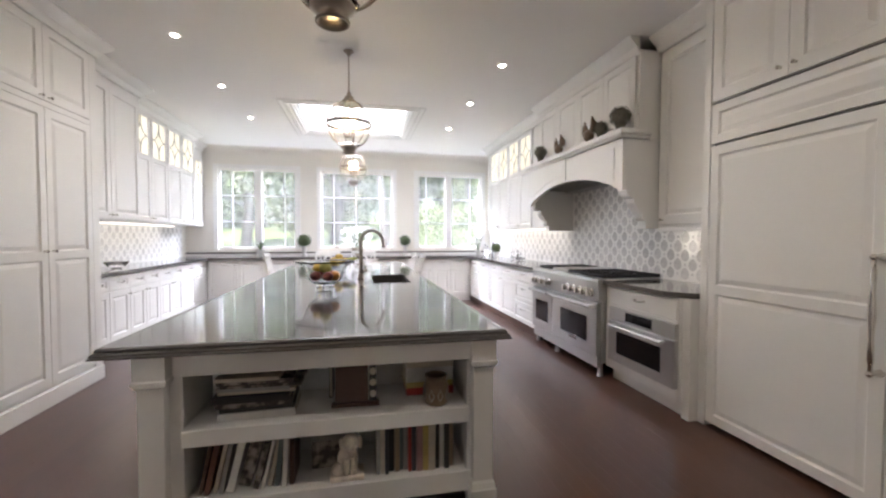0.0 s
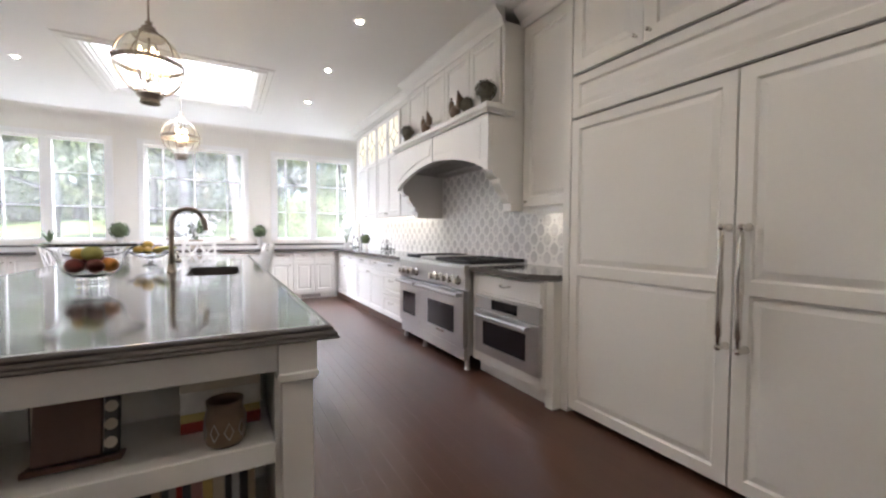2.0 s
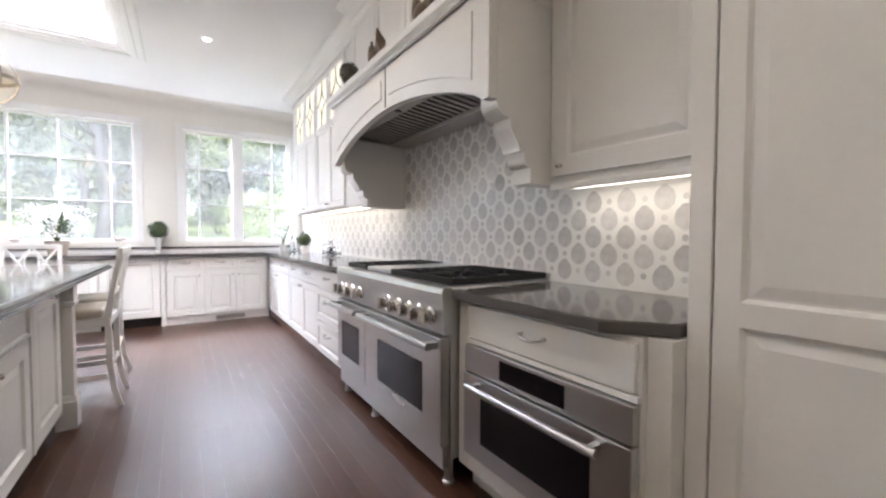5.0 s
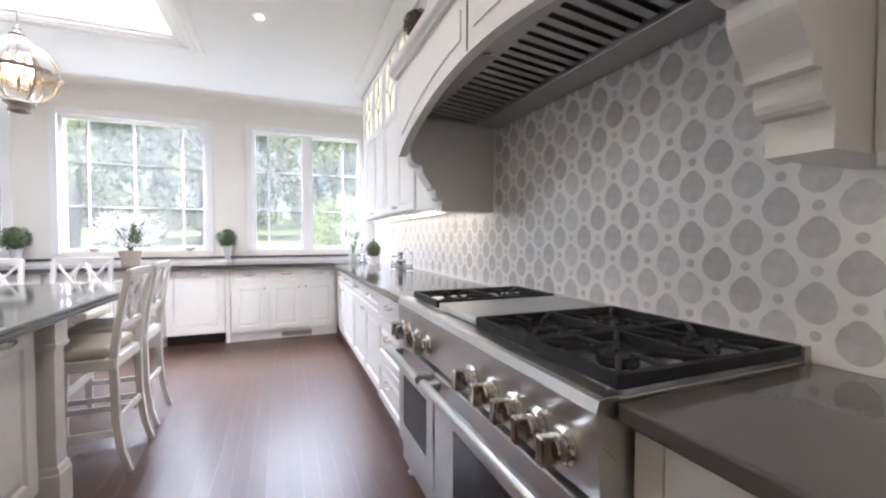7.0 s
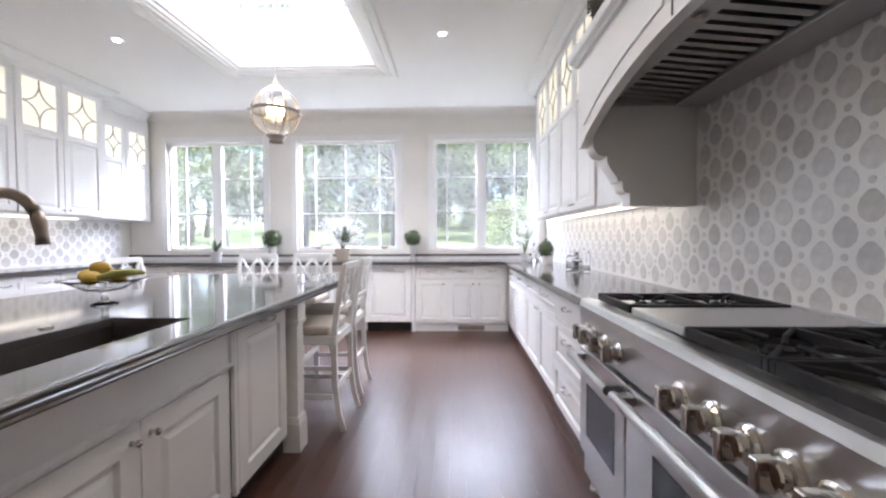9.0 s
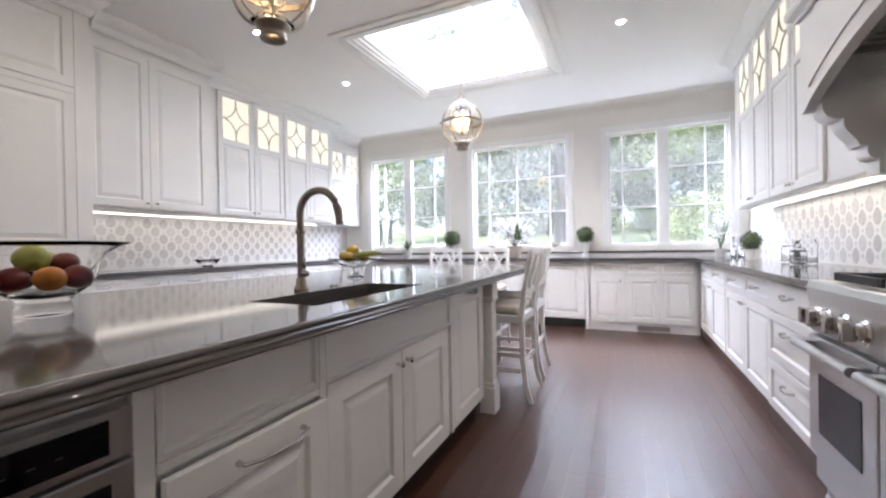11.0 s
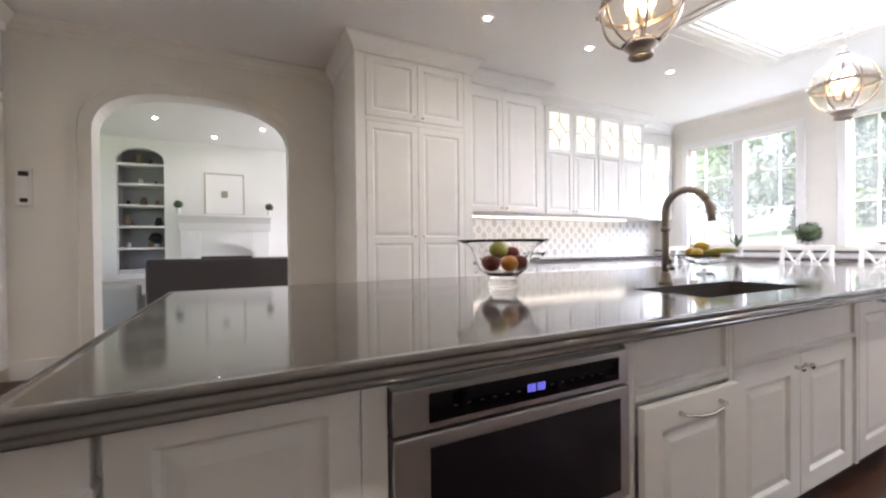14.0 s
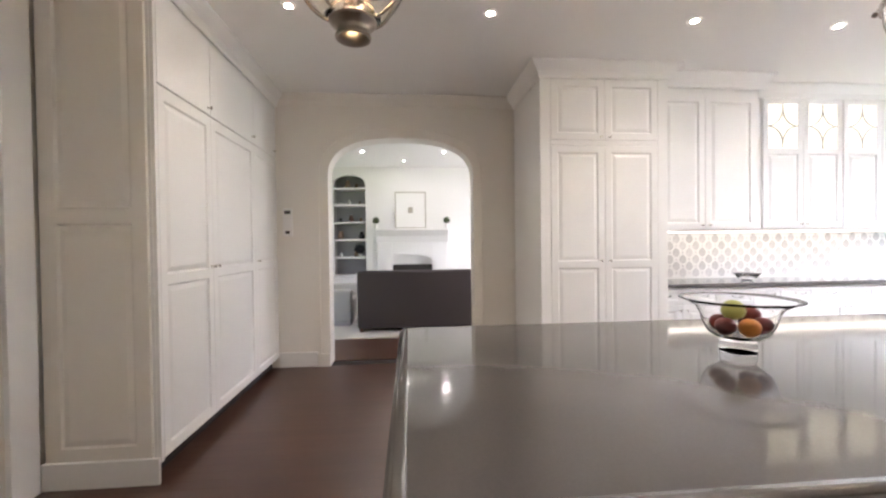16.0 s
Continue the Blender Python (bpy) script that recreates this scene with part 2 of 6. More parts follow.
def moulding(pts, profile, closed=False):
    """A profile of (out, z) swept along corners (x, y); out is to the left of the way."""
    bm, n, rings = bmesh.new(), len(pts), []
    pts = [Vector(p) for p in pts]
    for i, p in enumerate(pts):
        a = (p - pts[i - 1]).normalized() if (i or closed) else None
        b = (pts[(i + 1) % n] - p).normalized() if (i < n - 1 or closed) else None
        na = Vector((-a.y, a.x)) if a else None
        nb = Vector((-b.y, b.x)) if b else None
        if na is None or nb is None:
            off = nb if na is None else na
        else:
            off = (na + nb) / (1 + na.dot(nb))
        rings.append([bm.verts.new((p.x + off.x * o, p.y + off.y * o, z)) for o, z in profile])
    m = len(profile)
    pairs = list(zip(rings, rings[1:])) + ([(rings[-1], rings[0])] if closed else [])
    for p, q in pairs:
        for i in range(m):
            bm.faces.new((p[i], p[(i + 1) % m], q[(i + 1) % m], q[i]))
    if not closed:
        bm.faces.new(rings[0])
        bm.faces.new(rings[-1])
    return bm


def ball(bm, c, r, seg=12, squash=(1, 1, 1)):
    m = Matrix.Translation(c) @ Matrix.Diagonal((r * squash[0], r * squash[1], r * squash[2], 1))
    bmesh.ops.create_uvsphere(bm, u_segments=seg, v_segments=max(6, seg * 2 // 3), radius=1, matrix=m)
    return bm


FACE = {"S": 0, "W": -90, "E": 90, "N": 180}


def placed(face, front, a0, a1, z0=0.0):
    """The pose of a unit whose front faces S, W, E or N, lies at the coordinate front and spans a0 to a1."""
    at = {"S": (a0, front), "W": (front, a1), "E": (front, a0), "N": (a1, front)}[face]
    return pose(*at, z0, 0, 0, FACE[face])


def door_mesh(x0, x1, z0, z1, y=0.0, th=0.02, stile=0.07, rails=(), plain=False, raised=True, open_panels=()):
    """A framed door: stiles, rails and raised fields; rails are heights of the middle rails."""
    bm = bmesh.new()
    if plain or x1 - x0 < 0.13 or z1 - z0 < 0.13:
        return box(bm, x0, x1, y, y + th, z0, z1, 0.003)
    e = 0.002
    xs = [x0 + e, x0 + stile, x1 - stile, x1 - e]
    zs = [z0 + e, z0 + stile]
    for r in rails:
        zs += [r - stile / 2, r + stile / 2]
    zs += [z1 - stile, z1 - e]
    grid = [[bm.verts.new((x, y, z)) for x in xs] for z in zs]
    for j in range(len(zs) - 1):
        for i in range(3):
            c = [grid[j][i], grid[j][i + 1], grid[j + 1][i + 1], grid[j + 1][i]]
            if i != 1 or j % 2 == 0:
                bm.faces.new(c)
            elif j // 2 in open_panels:
                back = [bm.verts.new((v.co.x, y + th, v.co.z)) for v in c]
                for k in range(4):
                    bm.faces.new((c[k], c[(k + 1) % 4], back[(k + 1) % 4], back[k]))
            else:
                last = c
                for s, dep in ([(0.010, 0.012), (0.016, 0.012), (0.045, 0.005)] if raised else [(0.008, 0.012)]):
                    ring = [bm.verts.new((v.co.x + sx * s, y + dep, v.co.z + sz * s)) for v, sx, sz in zip(c, (1, -1, -1, 1), (1, 1, -1, -1))]
                    for k in range(4):
                        bm.faces.new((last[k], last[(k + 1) % 4], ring[(k + 1) % 4], ring[k]))
                    last = ring
                bm.faces.new(last)
    rim = grid[0] + [row[-1] for row in grid[1:]] + grid[-1][-2::-1] + [row[0] for row in grid[-2:0:-1]]

    def ring_at(g, yy):
        return [bm.verts.new((v.co.x + (g if v.co.x > x1 - 2 * e else -g if v.co.x < x0 + 2 * e else 0), yy, v.co.z + (g if v.co.z > z1 - 2 * e else -g if v.co.z < z0 + 2 * e else 0))) for v in rim]

    for ring in (ring_at(e, y + e), ring_at(e, y + th)):
        for k in range(len(rim)):
            bm.faces.new((rim[k], rim[(k + 1) % len(rim)], ring[(k + 1) % len(rim)], ring[k]))
        rim = ring
    return bm


def knob(parent, x, z, y=0.0):
    bm = bmesh.new()
    tube(bm, [(x, y, z), (x, y - 0.012, z), (x, y - 0.02, z), (x, y - 0.028, z), (x, y - 0.032, z)], [0.009, 0.006, 0.012, 0.012, 0.006], 10)
    return part("knob", bm, M_CHROME, parent, "polished nickel knob", True)


def pull(parent, x, z, half=0.06, y=0.0):
    bm = bmesh.new()
    tube(bm, [(x - half, y, z), (x - half, y - 0.022, z), (x - half * 0.6, y - 0.03, z - 0.006), (x, y - 0.033, z - 0.010), (x + half * 0.6, y - 0.03, z - 0.006),
              (x + half, y - 0.022, z), (x + half, y, z)], [0.008, 0.005, 0.0045, 0.0055, 0.0045, 0.005, 0.008], 8)
    return part("handle", bm, M_CHROME, parent, "polished nickel bow handle", True)


def cabinet(name, label, face, front, a0, a1, z0, z1, depth, doors, kick=0.0, kick_mat=None, group="", body_mat=None, category="cabinet", recess=0.085):
    """Doors: dicts with a0, a1, z0, z1 in the world and the extras rails, knob (a, z), pull (a, z), drawer, panes."""
    ob = thing(name, label, category, placed(face, front, a0, a1), group)
    w = a1 - a0
    flip = face in "WN"

    def lx(a):
        return a1 - a if flip else a - a0

    part("body", B(0, w, 0.021, depth, z0 + kick, z1, bevel=0.002), body_mat or M_CAB, ob)
    if kick:
        part("kick_board", B(0.0, w, recess, depth - 0.01, z0, z0 + kick - 0.001), kick_mat or M_CAB, ob)
    for d in doors:
        x0, x1 = sorted((lx(d["a0"]), lx(d["a1"])))
        y = d.get("y", 0.0)
        dr = part(d.get("name", "door"), door_mesh(x0 + 0.002, x1 - 0.002, d["z0"] + 0.002, d["z1"] - 0.002, y=y, stile=d.get("stile", 0.065), rails=d.get("rails", ()), plain=d.get("plain", False),
                                   raised=d.get("raised", True), open_panels=d.get("panes", ())), M_CAB, ob)
        if "knob" in d:
            knob(dr, lx(d["knob"][0]), d["knob"][1], y)
        if "pull" in d:
            pull(dr, lx(d["pull"][0]), d["pull"][1], d.get("half", 0.06), y)
        if "panes" in d:
            cuts = [d["z0"] + d.get("stile", 0.065) / 2] + list(d["rails"]) + [d["z1"] - d.get("stile", 0.065) / 2]
            st = d.get("stile", 0.065)
            for i in d["panes"]:
                p0, p1, q0, q1 = x0 + st, x1 - st, cuts[i] + st / 2, cuts[i + 1] - st / 2
                # the pane glows itself; the body behind it is solid and unlit
                pane = part("pane", B(p0, p1, y + 0.010, y + 0.014, q0, q1), M_GLOWPANE, dr, "cream leaded glass pane with a glow of its own")
                came(pane, p0, p1, q0, q1, y + 0.007)
    return ob


def came(parent, x0, x1, z0, z1, y):
    """Four arcs that leave a curved diamond, with short bars at the tips."""
    bm = bmesh.new()
    cx, cz, hw, hh = (x0 + x1) / 2, (z0 + z1) / 2, (x1 - x0) / 2, (z1 - z0) / 2
    for sx in (-1, 1):
        for sz in (-1, 1):
            pts = []
            for k in range(9):
                a = k / 8 * math.pi / 2
                pts.append((cx + sx * hw * (1 - math.sin(a)) * 1.0, y, cz + sz * hh * 0.78 * (1 - math.cos(a))))
            tube(bm, pts, 0.0065, 6)
    for sz in (-1, 1):
        tube(bm, [(cx, y, cz + sz * hh * 0.76), (cx, y, cz + sz * hh)], 0.0065, 6)
    return part("leading", bm, M_LEAD, parent, "curved lead came", True)

# ---------------------------------------------------------------- the room
XL, XR, YS, YN, ZC = -2.41, 3.79, 1.55, 10.62, 3.09


def structure(name, bm, mat, label):
    return tagged(part(name, bm, mat), label, name.split("_")[0], kind="structure")


sub = structure("floor", B(XL - 0.2, XR + 0.2, YS - 0.2, YN + 0.2, -0.12, -0.012), M_GAP, "dark stained oak strip floor with a satin sheen")
bm = bmesh.new()
SX0, SX1, SY0, SY1 = 0.02, 1.67, 7.59, 9.21
for a in ((XL - 0.2, SX0, YS - 0.2, YN + 0.2), (SX1, XR + 0.2, YS - 0.2, YN + 0.2), (SX0, SX1, YS - 0.2, SY0), (SX0, SX1, SY1, YN + 0.2)):
    box(bm, *a, ZC, ZC + 0.12)
structure("ceiling", bm, M_CEIL, "smooth white painted ceiling with a skylight opening")
bm = bmesh.new()
for a in ((SX0 - 0.05, SX0, SY0 - 0.05, SY1 + 0.05), (SX1, SX1 + 0.05, SY0 - 0.05, SY1 + 0.05), (SX0, SX1, SY0 - 0.05, SY0), (SX0, SX1, SY1, SY1 + 0.05)):
    box(bm, *a, ZC + 0.121, ZC + 0.62)
structure("skylight_shaft", bm, M_TRIM, "white painted skylight shaft")
CASE = [(-0.155, ZC - 0.001), (-0.155, ZC - 0.009), (-0.135, ZC - 0.015), (-0.085, ZC - 0.012), (-0.075, ZC - 0.022), (-0.035, ZC - 0.020), (-0.025, ZC - 0.012), (0.012, ZC - 0.006), (0.022, ZC + 0.006), (0.045, ZC + 0.012), (0.055, ZC + 0.03), (0.085, ZC + 0.04), (0.085, ZC + 0.06), (0.001, ZC + 0.06), (0.001, ZC - 0.001)]
structure("skylight_trim", moulding([(SX0, SY0), (SX1, SY0), (SX1, SY1), (SX0, SY1)], CASE, True), M_TRIM, "moulded white casing round the skylight")
sk = thing("skylight", "large flat glazed skylight with white bars", "skylight", kind="structure")
part("frame", moulding([(SX0, SY0), (SX1, SY0), (SX1, SY1), (SX0, SY1)], [(0, ZC + 0.62), (0.06, ZC + 0.62), (0.06, ZC + 0.68), (0, ZC + 0.68)], True), M_TRIM, sk)
part("glazing_bar", B((SX0 + SX1) / 2 - 0.02, (SX0 + SX1) / 2 + 0.02, SY0 + 0.06, SY1 - 0.06, ZC + 0.62, ZC + 0.67), M_TRIM, sk)
g = part("pane", B(SX0 + 0.06, SX1 - 0.06, SY0 + 0.06, SY1 - 0.06, ZC + 0.672, ZC + 0.678), M_GLASS, sk)

# west wall with the arch
AY0, AY1, AZ, AT = 2.77, 4.44, 2.16, 2.61


def arch_curve(grow=0.0, n=24):
    c, a = (AY0 + AY1) / 2, (AY1 - AY0) / 2 + grow
    h = AT - AZ + grow
    pts = []
    for i in range(n + 1):
        t = math.pi * (1 - i / n)
        ct, s = math.cos(t), math.sin(t)
        pts.append((c + a * math.copysign(abs(ct) ** 0.80, ct), AZ + h * abs(s) ** 0.80))
    return pts


bm = P([(YS - 0.2, 0), (AY0, 0)] + arch_curve() + [(AY1, 0), (YN + 0.2, 0), (YN + 0.2, ZC), (YS - 0.2, ZC)], "x", XL - 0.22, XL)
structure("wall_west", bm, M_WALL, "warm white painted wall with a wide arched opening")
inner, outer = [(AY0, 0.15)] + arch_curve() + [(AY1, 0.15)], [(AY0 - 0.13, 0.15)] + arch_curve(0.13) + [(AY1 + 0.13, 0.15)]
bm = bmesh.new()
prism(bm, inner + outer[::-1], "x", XL, XL + 0.022)
mid_o = [(AY0 - 0.13, 0.15)] + arch_curve(0.13) + [(AY1 + 0.13, 0.15)]
mid_i = [(AY0 - 0.10, 0.15)] + arch_curve(0.10) + [(AY1 + 0.10, 0.15)]
prism(bm, mid_i + mid_o[::-1], "x", XL + 0.0225, XL + 0.038)
for y0, y1 in ((AY0 - 0.14, AY0), (AY1, AY1 + 0.14)):
    box(bm, XL, XL + 0.042, y0, y1, 0, 0.15, 0.003)
box(bm, XL + 0.0225, XL + 0.05, (AY0 + AY1) / 2 - 0.035, (AY0 + AY1) / 2 + 0.035, AT - 0.005, AT + 0.21, 0.004)
structure("trim_arch", bm, M_WALL, "painted casing with a keystone round the arch")

# north wall with three windows
WINS = ((-1.83, -0.36, (-1.09,), (-1.58, -0.59)), (0.13, 1.61, (), (0.387, 0.84, 1.345)), (2.16, 3.60, (2.852,), (2.35, 3.35)))
WZ0, WZ1 = 1.07, 2.66
bm = bmesh.new()
box(bm, XL - 0.2, XR + 0.2, YN, YN + 0.2, 0, WZ0)
box(bm, XL - 0.2, XR + 0.2, YN, YN + 0.2, WZ1, ZC + 0.1)
edges = [XL - 0.2] + [v for w in WINS for v in w[:2]] + [XR + 0.2]
for a, b in zip(edges[::2], edges[1::2]):
    box(bm, a, b, YN, YN + 0.2, WZ0, WZ1)
structure("wall_north", bm, M_WALL, "white painted window wall")
structure("wall_east", B(XR, XR + 0.2, YS - 0.2, YN, 0, ZC), M_WALL, "warm white painted wall")
for n, (x0, x1, mulls, bars) in enumerate(WINS, 1):
    w = thing(f"window_{n}", "white painted casement window with narrow glazing bars", "window", kind="structure")
    y0, y1 = YN + 0.03, YN + 0.09
    bm = bmesh.new()
    f = 0.035
    box(bm, x0, x0 + f, y0, y1, WZ0, WZ1, 0.003), box(bm, x1 - f, x1, y0, y1, WZ0, WZ1, 0.003)
    box(bm, x0 + f, x1 - f, y0, y1, WZ0, WZ0 + f, 0.003), box(bm, x0 + f, x1 - f, y0, y1, WZ1 - f, WZ1, 0.003)
    part("frame", bm, M_TRIM, w)
    for m in mulls:
        part("mullion", B(m - 0.072, m + 0.072, y0 - 0.012, y1, WZ0 + f, WZ1 - f, bevel=0.004), M_TRIM, w)
    segs = [x0 + f] + [v for m in mulls for v in (m - 0.072, m + 0.072)] + [x1 - f]
    for a, b in zip(segs[::2], segs[1::2]):
        inside = [v for v in bars if a < v < b]
        for v in inside:
            part("glazing_bar", B(v - 0.011, v + 0.011, y0 + 0.02, y1 - 0.015, WZ0 + f, WZ1 - f), M_TRIM, w)
        xs = [a] + inside + [b]
        for p, q in zip(xs, xs[1:]):
            for z in (1.606, 2.13):
                part("glazing_bar", B(p + (0.011 if p != a else 0), q - (0.011 if q != b else 0), y0 + 0.02, y1 - 0.015, z - 0.010, z + 0.010), M_TRIM, w)
        pane = part("pane", B(a, b, y0 + 0.03, y0 + 0.034, WZ0 + f, WZ1 - f), M_WINDOW, w)
        pane.visible_shadow = False
    cs = bmesh.new()
    k = 0.085
    box(cs, x0 - k, x0, YN - 0.022, YN, WZ0 - 0.02, WZ1 + k, 0.004), box(cs, x1, x1 + k, YN - 0.022, YN, WZ0 - 0.02, WZ1 + k, 0.004)
    box(cs, x0, x1, YN - 0.022, YN, WZ1, WZ1 + k, 0.004)
    part("casing", cs, M_TRIM, w)

# south wall and glazed door
bm = bmesh.new()
DX0, DX1 = 0.0, 1.9
box(bm, XL - 0.2, DX0, YS - 0.2, YS, 0, ZC), box(bm, DX1, XR + 0.2, YS - 0.2, YS, 0, ZC), box(bm, DX0, DX1, YS - 0.2, YS, 2.75, ZC)
structure("wall_south", bm, M_WALL, "warm white painted wall")
d1 = thing("door_1", "white double door with a glazed transom", "door", kind="structure")
bm = bmesh.new()
box(bm, DX0 - 0.17, DX0, YS, YS + 0.03, 0, 2.87, 0.004), box(bm, DX1, DX1 + 0.17, YS, YS + 0.03, 0, 2.87, 0.004), box(bm, DX0, DX1, YS, YS + 0.03, 2.75, 2.87, 0.004)
part("casing", bm, M_TRIM, d1)
part("head_rail", B(DX0, DX1, YS - 0.14, YS - 0.04, 2.36, 2.46, bevel=0.004), M_TRIM, d1)
for a, b in ((DX0, 0.95), (0.95, DX1)):
    part("door_leaf", door_mesh(a + 0.003, b - 0.003, 0.01, 2.355, y=YS - 0.10, th=0.04, stile=0.11, rails=(0.9,)), M_CAB, d1)
part("transom_pane", B(DX0, DX1, YS - 0.1, YS - 0.09, 2.46, 2.75), M_BLACKG, d1)

# mouldings and boards
CROWN = [(0, ZC - 0.001), (0.085, ZC - 0.001), (0.085, ZC - 0.018), (0.07, ZC - 0.03), (0.055, ZC - 0.055), (0.03, ZC - 0.075), (0.022, ZC - 0.10), (0.010, ZC - 0.115), (0.0, ZC - 0.115)]
BIG = [(0, ZC - 0.001), (0.10, ZC - 0.001), (0.10, ZC - 0.02), (0.085, ZC - 0.04), (0.06, ZC - 0.065), (0.032, ZC - 0.09), (0.02, ZC - 0.13), (0.010, ZC - 0.145), (0.0, ZC - 0.145)]
structure("trim_crown", moulding([(XL + 0.002, 4.93), (XL + 0.002, 2.2)], CROWN), M_WALL, "painted crown moulding")
COVE = [(0, ZC - 0.001), (0.14, ZC - 0.001)] + [(0.14 - 0.135 * math.sin(math.pi / 2 * i / 10), ZC - 0.006 - 0.135 * (1 - math.cos(math.pi / 2 * i / 10))) for i in range(11)] + [(0, ZC - 0.141)]
structure("trim_cove_north", moulding([(XR, YN - 0.001), (XL, YN - 0.001)], COVE), M_WALL, "smooth plaster cove over the windows")
structure("baseboard", B(XL, XL + 0.02, AY1 + 0.141, 4.929, 0, 0.17, bevel=0.004), M_TRIM, "white painted baseboard")
structure("baseboard_south", B(XL, XL + 0.02, 2.201, AY0 - 0.141, 0, 0.17, bevel=0.004), M_TRIM, "white painted baseboard")

# ---------------------------------------------------------------- west side: pantry and wall cabinets
PF = -1.44
pantry = cabinet("pantry_cabinet", "tall white panelled pantry cabinet reaching the ceiling", "E", PF, 4.93, 6.20, 0, 2.96, 0.94, [
    dict(a0=5.03, a1=5.565, z0=2.36, z1=2.94, knob=(5.52, 2.39)), dict(a0=5.565, a1=6.10, z0=2.36, z1=2.94, knob=(5.61, 2.39)),
    dict(a0=5.03, a1=5.565, z0=0.16, z1=2.31, rails=(1.17,), knob=(5.52, 1.205)), dict(a0=5.565, a1=6.10, z0=0.16, z1=2.31, rails=(1.17,), knob=(5.61, 1.205))])
part("base_board", B(-0.014, 1.27, -0.012, 0.02, 0.001, 0.13, bevel=0.004), M_CAB, pantry)
part("stile", B(0.0, 0.098, 0.002, 0.02, 0.131, 2.96, bevel=0.002), M_CAB, pantry)
part("stile", B(1.172, 1.27, 0.002, 0.02, 0.131, 2.96, bevel=0.002), M_CAB, pantry)
part("rail", B(0.1, 1.17, 0.002, 0.02, 2.312, 2.358, bevel=0.002), M_CAB, pantry)
part("crown", moulding([(1.27, 0.40), (1.27, 0.0), (0, 0), (0, 0.93)][::-1], [(-o, z) for o, z in BIG]), M_CAB, pantry)

cabinet("wall_cabinet", "white two-door wall cabinet beside the pantry", "E", -1.62, 6.202, 7.34, 1.49, 2.98, 0.78, [
    dict(a0=6.24, a1=6.73, z0=1.50, z1=2.88, knob=(6.69, 1.545)), dict(a0=6.73, a1=7.30, z0=1.50, z1=2.88, knob=(6.77, 1.545))])
PANES = [(7.65, 8.015), (8.14, 8.495), (8.63, 8.985), (9.11, 9.475)]


def glazed_run(name, face, front, lo, hi, zb, depth, panes, zp0, zp1, flip_knob=False):
    doors = []
    st = 0.062
    for i, (a, b) in enumerate(panes):
        kn = (b + st - 0.035 if i % 2 == 0 else a - st + 0.035, zb + 0.06)
        doors.append(dict(a0=a - st, a1=b + st, z0=zb + 0.012, z1=zp1 + st, rails=(zp0 - st / 2,), panes=(1,), stile=st, knob=kn))
    return cabinet(name, "white wall cabinet with self-glowing leaded glass panes along its top", face, front, lo, hi, zb, 2.98, depth, doors)


glazed_run("glazed_cabinet", "E", -1.85, 7.342, 9.598, 1.50, 0.555, PANES, 2.40, 2.895)
glazed_run("glazed_cabinet", "E", -2.08, 9.60, 10.616, 1.50, 0.325, [(9.84, 10.10), (10.225, 10.525)], 2.335, 2.745)
structure("trim_crown_west", moulding([(-1.62, 6.29), (-1.62, 7.34), (-1.85, 7.34), (-1.85, 9.60), (-2.08, 9.60), (-2.08, 10.53)], [(-o, z) for o, z in BIG]), M_TRIM, "white crown moulding over the wall cabinets")
for a0, a1, n in ((6.22, 7.46, 3), (7.46, 8.95, 4), (8.95, 9.97, 2)):
    ds, step = [], (a1 - a0) / n
    for i in range(n):
        p, q = a0 + i * step, a0 + (i + 1) * step
        ds.append(dict(a0=p, a1=q, z0=0.70, z1=0.86, stile=0.04, raised=False, name="drawer", pull=((p + q) / 2, 0.79)))
        ds.append(dict(a0=p, a1=q, z0=0.12, z1=0.69, knob=(q - 0.04 if i % 2 == 0 else p + 0.04, 0.63)))
    cabinet("base_cabinet", "white panelled base cabinet under the grey stone counter", "E", -1.83, a0 + 0.001, a1, 0, 0.878, 0.575, ds, kick=0.11)

# ---------------------------------------------------------------- east side
# fridge with cabinet panels
FX = 3.29
fr = thing("built_in_fridge", "built-in refrigerator behind white cabinet panels with nickel bar handles", "refrigerator", placed("W", FX, 2.30, 4.33))
part("body", B(0.06, 2.03, 0.041, 0.49, 0.10, 2.965, bevel=0.003), M_CAB, fr)
# dark strips painted in for the shade between the fridge panels
for z0, z1 in ((1.9455, 1.9615), (2.2255, 2.2445)):
    part("shadow_gap", B(0.062, 2.028, 0.030, 0.0405, z0, z1), M_DARK, fr, "dark gap between panels")
part("side_panel", B(0.0, 0.058, -0.004, 0.49, 0.0, 2.965, bevel=0.003), M_CAB, fr)
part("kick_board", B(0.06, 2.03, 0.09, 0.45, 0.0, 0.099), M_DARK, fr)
for a, b, hx, rl in ((0.062, 1.036, 1.016, (0.965,)), (1.044, 2.028, 1.096, (0.965,))):
    dr = part("door", door_mesh(a, b, 0.035, 1.945, th=0.038, stile=0.062, rails=rl), M_CAB, fr)
    bm = bmesh.new()
    for z in (0.69, 1.235):
        tube(bm, [(hx, 0.0, z), (hx, -0.012, z), (hx, -0.03, z), (hx, -0.062, z)], [0.019, 0.017, 0.009, 0.009], 12)
        ball(bm, (hx, -0.062, z), 0.016, 12)
    tube(bm, [(hx, -0.062, z) for z in (0.69, 0.74, 0.75, 0.86, 0.9625, 1.065, 1.175, 1.185, 1.235)], [0.009, 0.010, 0.014, 0.011, 0.0165, 0.011, 0.014, 0.010, 0.009], 14)
    part("handle", bm, M_CHROME, dr, "polished nickel bar handle", True)
